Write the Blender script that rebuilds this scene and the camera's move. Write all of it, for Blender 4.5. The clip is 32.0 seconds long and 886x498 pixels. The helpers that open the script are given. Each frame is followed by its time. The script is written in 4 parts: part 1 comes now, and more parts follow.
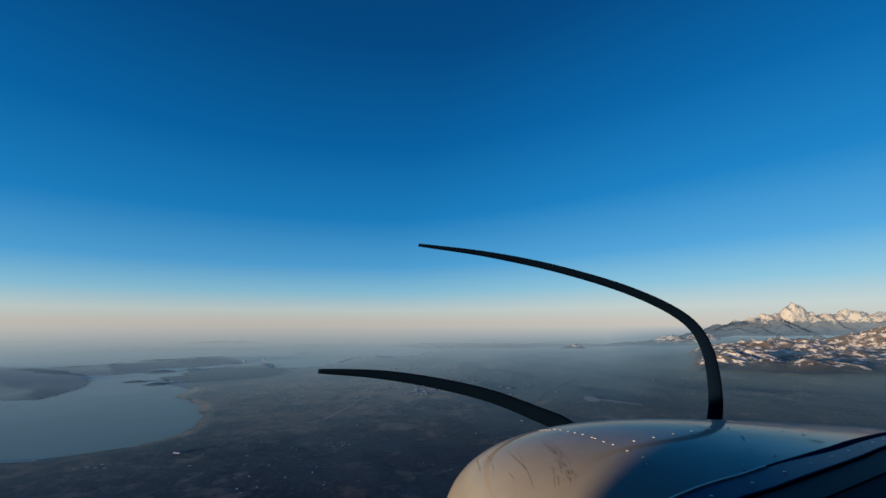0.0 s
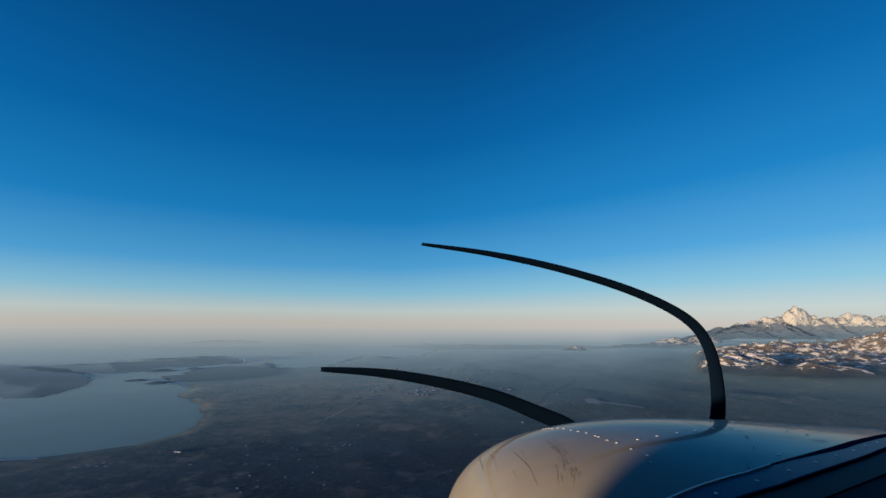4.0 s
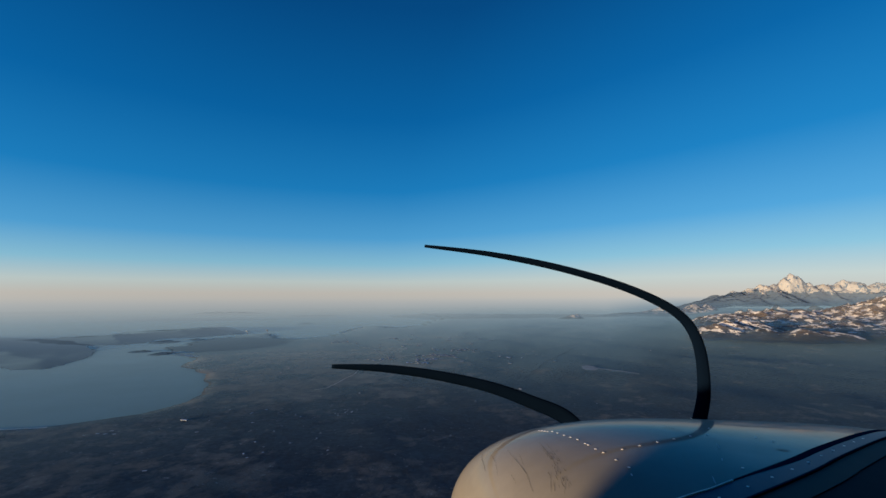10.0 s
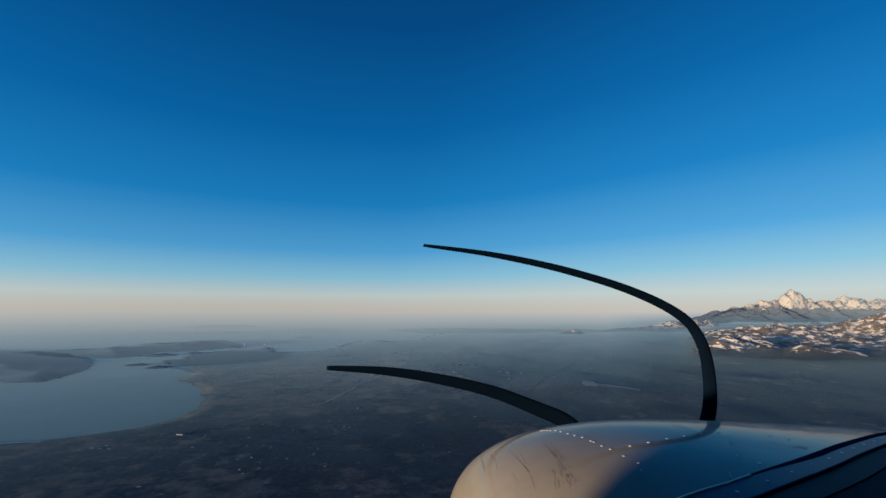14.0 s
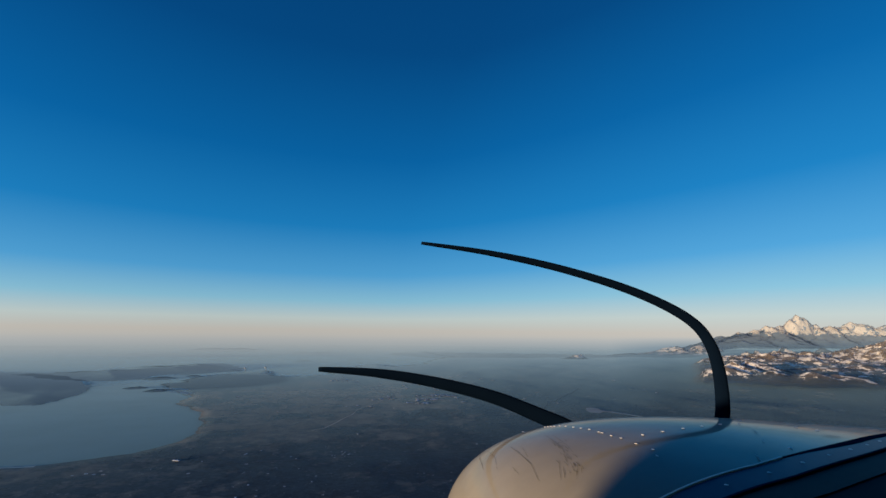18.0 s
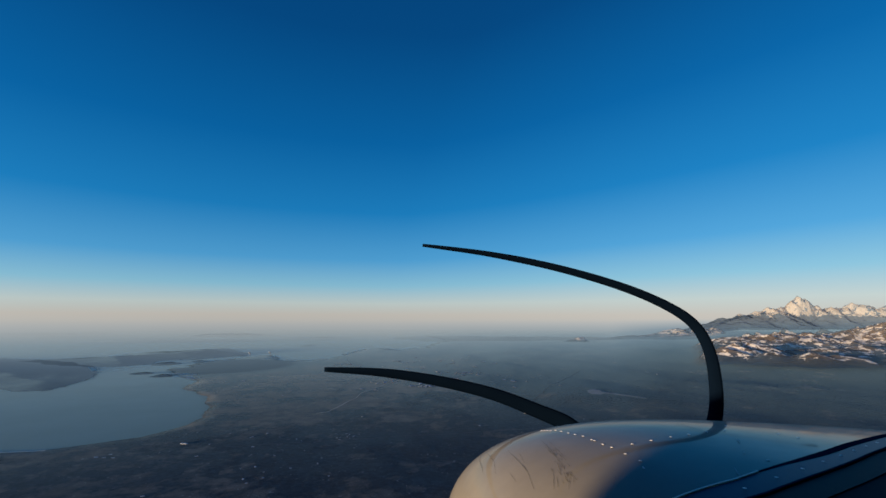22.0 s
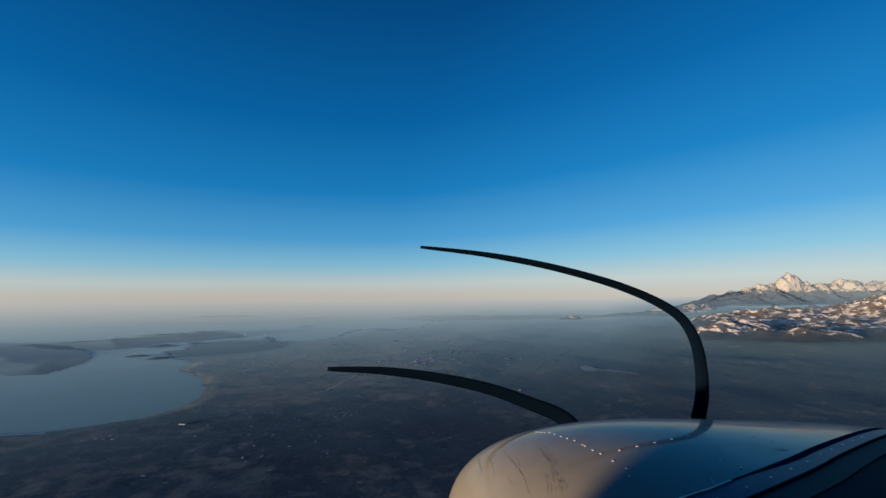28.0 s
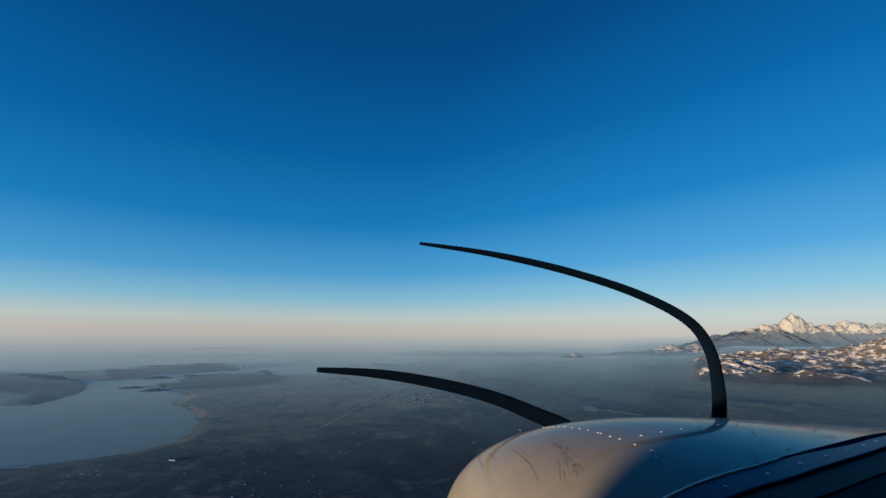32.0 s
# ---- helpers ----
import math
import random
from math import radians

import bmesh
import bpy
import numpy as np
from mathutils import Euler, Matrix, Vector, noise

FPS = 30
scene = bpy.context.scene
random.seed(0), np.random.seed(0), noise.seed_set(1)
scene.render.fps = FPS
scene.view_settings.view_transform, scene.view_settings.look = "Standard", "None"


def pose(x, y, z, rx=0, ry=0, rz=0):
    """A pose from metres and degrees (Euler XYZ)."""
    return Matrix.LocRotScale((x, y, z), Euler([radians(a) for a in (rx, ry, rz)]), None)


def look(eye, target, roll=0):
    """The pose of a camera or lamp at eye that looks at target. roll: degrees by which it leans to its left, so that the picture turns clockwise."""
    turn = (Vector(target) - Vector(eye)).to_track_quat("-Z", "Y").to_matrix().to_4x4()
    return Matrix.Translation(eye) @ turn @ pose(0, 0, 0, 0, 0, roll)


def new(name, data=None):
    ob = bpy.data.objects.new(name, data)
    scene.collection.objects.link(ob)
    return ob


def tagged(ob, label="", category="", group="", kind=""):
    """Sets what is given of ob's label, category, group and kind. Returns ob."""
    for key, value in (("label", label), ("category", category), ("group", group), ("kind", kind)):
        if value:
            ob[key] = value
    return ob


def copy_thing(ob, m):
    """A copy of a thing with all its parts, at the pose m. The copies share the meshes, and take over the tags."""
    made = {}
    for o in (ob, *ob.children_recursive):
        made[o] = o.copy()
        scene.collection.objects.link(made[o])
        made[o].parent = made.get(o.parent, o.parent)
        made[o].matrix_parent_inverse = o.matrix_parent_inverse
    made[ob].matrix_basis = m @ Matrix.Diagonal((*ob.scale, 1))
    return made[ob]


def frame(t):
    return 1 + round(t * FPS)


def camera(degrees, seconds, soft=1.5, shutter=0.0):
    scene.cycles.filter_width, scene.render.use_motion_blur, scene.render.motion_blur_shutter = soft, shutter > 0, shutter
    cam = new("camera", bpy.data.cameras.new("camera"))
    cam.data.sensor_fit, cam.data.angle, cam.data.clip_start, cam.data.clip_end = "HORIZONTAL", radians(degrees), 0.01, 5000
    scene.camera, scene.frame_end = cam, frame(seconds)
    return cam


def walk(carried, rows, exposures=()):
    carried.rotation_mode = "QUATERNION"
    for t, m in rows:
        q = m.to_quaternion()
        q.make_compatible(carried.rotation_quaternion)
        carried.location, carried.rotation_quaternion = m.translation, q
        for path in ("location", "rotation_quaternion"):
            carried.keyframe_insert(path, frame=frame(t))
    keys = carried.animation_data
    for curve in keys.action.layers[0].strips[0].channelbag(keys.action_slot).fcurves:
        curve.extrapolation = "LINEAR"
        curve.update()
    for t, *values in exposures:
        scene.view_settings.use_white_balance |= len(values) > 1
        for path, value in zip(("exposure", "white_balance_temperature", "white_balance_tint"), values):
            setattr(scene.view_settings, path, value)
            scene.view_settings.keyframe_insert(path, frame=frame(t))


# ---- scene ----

# The flight: a light aircraft high over a bay and farmland, with snowy mountains ahead to the right.
# The land is a reduced model (about 1 : 25), placed to fit the camera's view, with its horizon inside the
# camera's reach; the nose is about true size, shaped to fit its outline in view. The camera tilts and sways a little in
# the cabin.
EYE = Vector((0.0, 0.0, 130.0))
SIZE = 0.75                      # aircraft plan units to metres
HEADING = 10.0                   # degrees by which the nose points left of the view
PLANE = Matrix.Translation(EYE) @ pose(0, 0, 0, 0, 0, HEADING)

# seconds, pitch up, turn to the right, lean to the left, in degrees
TURNS = (
    (0, 9.31, 0.11, 0.10), (0.5, 9.37, 0.13, 0.12), (1, 9.43, 0.12, 0.17), (1.5, 9.48, 0.07, 0.26),
    (2, 9.52, 0.03, 0.34), (2.5, 9.52, -0.02, 0.42), (3, 9.52, -0.06, 0.48), (3.5, 9.48, -0.09, 0.50),
    (5.5, 8.88, -0.16, 0.46), (6, 8.48, -0.13, 0.36), (6.5, 8.07, -0.13, 0.30), (7, 7.62, -0.13, 0.23),
    (7.5, 7.16, -0.10, 0.19), (8, 6.73, -0.06, 0.15), (8.5, 6.34, -0.02, 0.07), (9, 6.03, 0.00, 0.01),
    (9.5, 5.82, 0.03, 0.01), (10, 5.75, 0.09, 0.06), (10.5, 5.78, 0.13, 0.11), (11, 5.86, 0.14, 0.14),
    (11.5, 5.97, 0.15, 0.13), (12, 6.13, 0.14, 0.12), (12.5, 6.34, 0.10, 0.13), (13, 6.66, 0.08, 0.19),
    (13.5, 7.05, 0.08, 0.28), (14, 7.49, 0.10, 0.35), (14.5, 7.95, 0.10, 0.41), (16.5, 9.57, -0.14, 0.60),
    (17, 9.90, -0.16, 0.61), (17.5, 10.19, -0.18, 0.64), (18, 10.41, -0.21, 0.69), (18.5, 10.60, -0.26, 0.75),
    (19, 10.74, -0.32, 0.79), (19.5, 10.75, -0.38, 0.80), (20, 10.59, -0.44, 0.80), (20.5, 10.25, -0.47, 0.70),
    (21, 9.75, -0.48, 0.55), (21.5, 9.13, -0.45, 0.41), (22, 8.46, -0.40, 0.24), (22.5, 7.72, -0.34, 0.04),
    (23, 6.93, -0.26, -0.14), (23.5, 6.17, -0.19, -0.24), (24, 5.49, -0.13, -0.30), (24.5, 4.92, -0.06, -0.38),
    (25, 4.57, 0.01, -0.47), (25.5, 4.44, 0.07, -0.55), (27.5, 5.37, 0.28, -0.60), (28, 5.96, 0.33, -0.41),
    (28.5, 6.60, 0.37, -0.26), (29, 7.23, 0.39, -0.11), (29.5, 7.82, 0.37, 0.07), (30, 8.40, 0.32, 0.22),
    (30.5, 8.95, 0.27, 0.35), (31, 9.47, 0.22, 0.47), (31.5, 9.91, 0.20, 0.53), (32, 10.28, 0.19, 0.57),
)


def turn_of(pitch, yaw, lean):
    p, y, r = radians(pitch), radians(yaw), radians(lean)
    ahead = Vector((math.sin(y), math.cos(y), 0))
    right = Vector((math.cos(y), -math.sin(y), 0))
    up = Vector((0, 0, 1))
    f = ahead * math.cos(p) + up * math.sin(p)
    u = up * math.cos(p) - ahead * math.sin(p)
    r2, u2 = right * math.cos(r) + u * math.sin(r), u * math.cos(r) - right * math.sin(r)
    return Matrix((r2, u2, -f)).transposed()


def seat(pitch, yaw, lean):
    """The camera keeps the nose steady in view: it leans forward and sinks as it tilts up."""
    dp, dy, dl = pitch - 7.8, yaw, lean - 0.2
    shift = Vector((-0.0025 + 0.0048 * dp - 0.0146 * dy - 0.0199 * dl, -0.0230 + 0.0220 * dp + 0.0007 * dy - 0.0073 * dl,
                    0.0123 - 0.0231 * dp + 0.0002 * dy - 0.0064 * dl))
    return Matrix.Translation(EYE + shift) @ turn_of(pitch, yaw, lean).to_4x4()


cam = camera(88, 32.0, soft=1.5)
walk(cam, [(t, seat(a, b, c)) for t, a, b, c in TURNS])

# ---- light ----
SUN_WAY = Vector((-0.77, -0.64, 0.030)).normalized()   # towards the sun: low, to the left and a little behind
sun = new("sun", bpy.data.lights.new("sun", "SUN"))
sun.data.energy, sun.data.angle, sun.data.color = 10.5, radians(2.2), (1.0, 0.69, 0.385)
sun.matrix_world = look(SUN_WAY * 100 + EYE, EYE)

world = bpy.data.worlds.new("sky")
scene.world = world
world.use_nodes = True
wn, wl = world.node_tree.nodes, world.node_tree.links
wn.clear()
w_out, w_bg = wn.new("ShaderNodeOutputWorld"), wn.new("ShaderNodeBackground")
w_sky = wn.new("ShaderNodeTexSky")
w_sky.sky_type, w_sky.sun_disc = "NISHITA", False
w_sky.sun_elevation = math.asin(SUN_WAY.z)
w_sky.sun_rotation = math.atan2(SUN_WAY.x, SUN_WAY.y)
w_sky.altitude, w_sky.air_density, w_sky.dust_density, w_sky.ozone_density = 3000, 1.0, 1.5, 3.0
w_co, w_sep, w_ramp = wn.new("ShaderNodeTexCoord"), wn.new("ShaderNodeSeparateXYZ"), wn.new("ShaderNodeValToRGB")
w_map = wn.new("ShaderNodeMapRange")
w_map.inputs[1].default_value, w_map.inputs[2].default_value = -0.30, 0.70
wl.new(w_co.outputs["Generated"], w_sep.inputs[0])
w_dot = wn.new("ShaderNodeVectorMath")
w_dot.operation = "DOT_PRODUCT"
w_dot.inputs[1].default_value = SUN_WAY
# the haze stands higher on the side away from the sun
w_opp, w_low, w_fac, w_z = (wn.new("ShaderNodeMath") for _ in range(4))
w_opp.operation, w_low.operation, w_fac.operation, w_z.operation = "ADD", "MINIMUM", "MULTIPLY_ADD", "MULTIPLY"
w_opp.inputs[1].default_value, w_low.inputs[1].default_value = 0.55, 0.0
w_fac.inputs[1].default_value, w_fac.inputs[2].default_value = 0.62, 1.0
wl.new(w_opp.outputs[0], w_low.inputs[0])
wl.new(w_low.outputs[0], w_fac.inputs[0])
wl.new(w_fac.outputs[0], w_z.inputs[0])
# below the horizon the haze colour showing through the land darkens sooner there
w_up, w_down, w_deep, w_low_z, w_sum = (wn.new("ShaderNodeMath") for _ in range(5))
w_up.operation, w_down.operation, w_deep.operation, w_low_z.operation, w_sum.operation = "MAXIMUM", "MINIMUM", "MULTIPLY_ADD", "MULTIPLY", "ADD"
w_up.inputs[1].default_value = w_down.inputs[1].default_value = 0.0
w_deep.inputs[1].default_value, w_deep.inputs[2].default_value = -1.35, 1.0
wl.new(w_sep.outputs["Z"], w_up.inputs[0])
wl.new(w_sep.outputs["Z"], w_down.inputs[0])
wl.new(w_low.outputs[0], w_deep.inputs[0])
# and it is darkened further towards the mountains, for shade in their valleys
w_away, w_shade, w_both = (wn.new("ShaderNodeMath") for _ in range(3))
w_away.operation, w_shade.operation, w_both.operation = "ADD", "MINIMUM", "MULTIPLY_ADD"
w_away.inputs[1].default_value, w_shade.inputs[1].default_value, w_both.inputs[1].default_value = 0.86, 0.0, -20.0
wl.new(w_dot.outputs["Value"], w_away.inputs[0])
wl.new(w_away.outputs[0], w_shade.inputs[0])
wl.new(w_shade.outputs[0], w_both.inputs[0])
wl.new(w_deep.outputs[0], w_both.inputs[2])
wl.new(w_both.outputs[0], w_low_z.inputs[0])
wl.new(w_down.outputs[0], w_low_z.inputs[1])
wl.new(w_up.outputs[0], w_z.inputs[1])
wl.new(w_z.outputs[0], w_sum.inputs[0])
wl.new(w_low_z.outputs[0], w_sum.inputs[1])
wl.new(w_sum.outputs[0], w_map.inputs[0])
wl.new(w_map.outputs[0], w_ramp.inputs[0])
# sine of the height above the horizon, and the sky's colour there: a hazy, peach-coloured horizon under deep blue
# below 0 stands the haze colour that shows through the faded land
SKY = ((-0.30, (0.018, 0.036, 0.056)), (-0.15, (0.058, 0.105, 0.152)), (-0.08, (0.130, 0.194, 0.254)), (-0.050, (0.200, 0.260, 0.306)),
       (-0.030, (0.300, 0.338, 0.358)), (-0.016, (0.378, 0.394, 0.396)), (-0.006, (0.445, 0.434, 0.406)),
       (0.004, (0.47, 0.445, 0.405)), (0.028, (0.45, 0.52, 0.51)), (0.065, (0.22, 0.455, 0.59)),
       (0.12, (0.070, 0.31, 0.58)), (0.22, (0.010, 0.185, 0.46)), (0.36, (0.002, 0.112, 0.335)),
       (0.55, (0.001, 0.060, 0.205)), (0.70, (0.001, 0.048, 0.17)))
while len(w_ramp.color_ramp.elements) < len(SKY):
    w_ramp.color_ramp.elements.new(0.5)
for stop, (z, c) in zip(w_ramp.color_ramp.elements, SKY):
    stop.position, stop.color = z + 0.30, (*c, 1)
w_gain, w_mix = wn.new("ShaderNodeMix"), wn.new("ShaderNodeMix")
w_gain.data_type = w_mix.data_type = "RGBA"
w_gain.blend_type = "MULTIPLY"
w_gain.inputs[0].default_value = 1.0
w_gain.inputs[7].default_value = (0.10, 0.10, 0.10, 1)
wl.new(w_sky.outputs[0], w_gain.inputs[6])
w_mix.inputs[0].default_value = 0.05
wl.new(w_ramp.outputs[0], w_mix.inputs[6])
wl.new(w_gain.outputs[2], w_mix.inputs[7])
# clear air scatters more light straight away from the sun and towards it than across
w_sq, w_gainr, w_lit = wn.new("ShaderNodeMath"), wn.new("ShaderNodeMath"), wn.new("ShaderNodeVectorMath")
w_sq.operation, w_gainr.operation, w_lit.operation = "POWER", "MULTIPLY_ADD", "SCALE"
w_sq.inputs[1].default_value = 2.0
w_gainr.inputs[1].default_value, w_gainr.inputs[2].default_value = 0.42, 1.11
w_side = wn.new("ShaderNodeMath")
w_side.operation = "MULTIPLY_ADD"
w_side.inputs[1].default_value = 0.23
wl.new(w_co.outputs["Generated"], w_dot.inputs[0])
wl.new(w_dot.outputs["Value"], w_sq.inputs[0])
wl.new(w_dot.outputs["Value"], w_opp.inputs[0])
wl.new(w_sq.outputs[0], w_gainr.inputs[0])
wl.new(w_mix.outputs[2], w_lit.inputs[0])
wl.new(w_dot.outputs["Value"], w_side.inputs[0])
wl.new(w_gainr.outputs[0], w_side.inputs[2])
wl.new(w_side.outputs[0], w_lit.inputs["Scale"])
wl.new(w_lit.outputs[0], w_bg.inputs[0])
w_bg.inputs[1].default_value = 1.0
wl.new(w_bg.outputs[0], w_out.inputs[0])


# ---- materials ----
HAZE_REACH, HAZE_HEIGHT = 1900.0, 45.0      # metres of the land model


def material(name, rough=0.6, metal=0.0, color=(0.5, 0.5, 0.5)):
    m = bpy.data.materials.new(name)
    m.use_nodes = True
    b = m.node_tree.nodes["Principled BSDF"]
    b.inputs["Roughness"].default_value, b.inputs["Metallic"].default_value = rough, metal
    b.inputs["Base Color"].default_value = (*color, 1)
    return m, m.node_tree.nodes, m.node_tree.links, b


def place(nodes, kind="Object"):
    return nodes.new("ShaderNodeTexCoord").outputs[kind]


def grain(nodes, links, at, scale, detail=4.0, rough=0.6, kind="ShaderNodeTexNoise"):
    n = nodes.new(kind)
    n.inputs["Scale"].default_value = scale
    if kind == "ShaderNodeTexNoise":
        n.inputs["Detail"].default_value, n.inputs["Roughness"].default_value = detail, rough
    links.new(at, n.inputs["Vector"])
    return n.outputs[0]


def ramp(nodes, links, at, stops):
    r = nodes.new("ShaderNodeValToRGB")
    while len(r.color_ramp.elements) < len(stops):
        r.color_ramp.elements.new(0.5)
    for e, (p, c) in zip(r.color_ramp.elements, stops):
        e.position = p
        e.color = (*c, 1) if isinstance(c, tuple) else (c, c, c, 1)
    links.new(at, r.inputs[0])
    return r.outputs[0]


def mixed(nodes, links, by, a, b, kind="MIX"):
    x = nodes.new("ShaderNodeMix")
    x.data_type, x.blend_type = "RGBA", kind
    for slot, v in ((0, by), (6, a), (7, b)):
        if isinstance(v, (int, float)):
            x.inputs[slot].default_value = v
        elif isinstance(v, tuple):
            x.inputs[slot].default_value = (*v, 1)
        else:
            links.new(v, x.inputs[slot])
    return x.outputs[2]


def maths(nodes, links, op, a, b):
    x = nodes.new("ShaderNodeMath")
    x.operation = op
    for slot, v in ((0, a), (1, b)):
        if isinstance(v, (int, float)):
            x.inputs[slot].default_value = v
        else:
            links.new(v, x.inputs[slot])
    return x.outputs[0]


def bump(nodes, links, bsdf, height, strength, distance):
    b = nodes.new("ShaderNodeBump")
    b.inputs["Strength"].default_value, b.inputs["Distance"].default_value = strength, distance
    links.new(height, b.inputs["Height"])
    links.new(b.outputs[0], bsdf.inputs["Normal"])


def haze_sheen(bsdf, weight, rough=0.20, tint=(0.40, 0.63, 1.0)):
    """Sheen at a flat angle that paints haze onto ground, treetops and water."""
    bsdf.inputs["Sheen Weight"].default_value, bsdf.inputs["Sheen Roughness"].default_value = weight, rough
    bsdf.inputs["Sheen Tint"].default_value = (*tint, 1)


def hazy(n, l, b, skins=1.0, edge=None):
    """Distance haze put into transparency: with distance a surface fades out, and more of the haze colour
    of the sky behind it shows. The haze is thick near the sea, and thins out inland and with height.
    skins: how many surfaces of the thing one looks through; edge: where its foot fades out as well."""
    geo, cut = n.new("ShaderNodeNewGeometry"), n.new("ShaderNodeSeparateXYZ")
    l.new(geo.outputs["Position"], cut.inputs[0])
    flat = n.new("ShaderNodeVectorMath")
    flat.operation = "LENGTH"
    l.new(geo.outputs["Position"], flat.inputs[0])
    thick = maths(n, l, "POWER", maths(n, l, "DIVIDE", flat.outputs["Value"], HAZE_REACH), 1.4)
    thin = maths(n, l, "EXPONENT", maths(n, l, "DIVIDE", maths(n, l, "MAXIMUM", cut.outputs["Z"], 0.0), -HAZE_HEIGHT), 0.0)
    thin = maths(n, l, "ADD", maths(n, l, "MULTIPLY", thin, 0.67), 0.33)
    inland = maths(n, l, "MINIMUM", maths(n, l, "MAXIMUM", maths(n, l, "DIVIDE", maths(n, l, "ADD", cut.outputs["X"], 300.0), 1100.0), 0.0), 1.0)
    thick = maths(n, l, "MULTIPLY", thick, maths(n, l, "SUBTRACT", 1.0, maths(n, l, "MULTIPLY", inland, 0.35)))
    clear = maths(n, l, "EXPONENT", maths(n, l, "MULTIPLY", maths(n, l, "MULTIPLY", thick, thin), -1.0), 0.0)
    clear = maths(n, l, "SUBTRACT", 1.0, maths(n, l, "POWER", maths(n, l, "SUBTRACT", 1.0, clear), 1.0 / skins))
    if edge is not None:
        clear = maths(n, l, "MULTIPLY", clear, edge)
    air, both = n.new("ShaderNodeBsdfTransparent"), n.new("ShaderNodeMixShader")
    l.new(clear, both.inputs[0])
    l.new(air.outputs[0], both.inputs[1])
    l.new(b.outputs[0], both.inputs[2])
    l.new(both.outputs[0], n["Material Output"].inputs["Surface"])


def land_material(name, forest, field, pale, top, built=0.8):
    m, n, l, b = material(name, 0.9)
    b.inputs["Specular IOR Level"].default_value = 0.15 * built
    at = place(n)
    cover = n.new("ShaderNodeAttribute")
    cover.attribute_name = "cover"
    big, mid, small = grain(n, l, at, 0.011, 4, 0.6), grain(n, l, at, 0.05, 4, 0.6), grain(n, l, at, 0.22, 4, 0.65)
    plots = n.new("ShaderNodeTexVoronoi")
    plots.inputs["Scale"].default_value = 0.07
    stretch = n.new("ShaderNodeMapping")
    stretch.inputs["Rotation"].default_value = (0, 0, 0.5)
    stretch.inputs["Scale"].default_value = (1.0, 0.55, 1.0)
    l.new(at, stretch.inputs[0])
    l.new(stretch.outputs[0], plots.inputs["Vector"])
    tone = n.new("ShaderNodeSeparateColor")
    l.new(plots.outputs["Color"], tone.inputs[0])
    fields = mixed(n, l, ramp(n, l, maths(n, l, "ADD", maths(n, l, "MULTIPLY", tone.outputs[0], 0.5), maths(n, l, "MULTIPLY", mid, 0.5)), ((0.2, 0.0), (0.9, 1.0))), field, pale)
    woods = mixed(n, l, ramp(n, l, small, ((0.35, 0.0), (0.7, 1.0))), forest, tuple(2.2 * c for c in forest))
    share = cover.outputs["Fac"]
    for v, k in ((big, 1.7), (mid, 1.1), (small, 0.42), (tone.outputs[1], 0.2)):
        share = maths(n, l, "ADD", share, maths(n, l, "MULTIPLY", maths(n, l, "SUBTRACT", v, 0.5), k))
    both = mixed(n, l, ramp(n, l, share, ((0.34, 0.0), (0.64, 1.0))), woods, fields)
    roofs = maths(n, l, "MULTIPLY", ramp(n, l, grain(n, l, at, 0.33, 2, 0.5), ((0.67, 0.0), (0.71, 1.0))), ramp(n, l, mid, ((0.46, 0.0), (0.60, 1.0))))
    both = mixed(n, l, maths(n, l, "MULTIPLY", roofs, built), both, (0.36, 0.34, 0.31))
    l.new(both, b.inputs["Base Color"])
    bump(n, l, b, grain(n, l, at, 0.5, 5, 0.7), 0.15, 0.8)
    haze_sheen(b, top)
    l.new(ramp(n, l, maths(n, l, "ADD", cover.outputs["Fac"], 0.3), ((0.05, 0.25 * top), (0.30, 0.8 * top))), b.inputs["Sheen Weight"])
    l.new(mixed(n, l, ramp(n, l, share, ((0.34, 0.0), (0.64, 1.0))), (0.30, 0.59, 1.0), (0.40, 0.64, 0.99)), b.inputs["Sheen Tint"])
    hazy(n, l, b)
    return m


M_LAND = land_material("farmland_and_forest", (0.028, 0.035, 0.042), (0.138, 0.112, 0.090), (0.215, 0.174, 0.138), 0.12)
# the islands' base colours carry the blue of distance haze
M_ISLE = land_material("haze_blue_island", (0.012, 0.030, 0.058), (0.015, 0.034, 0.062), (0.017, 0.037, 0.065), 0.20, 0.05)


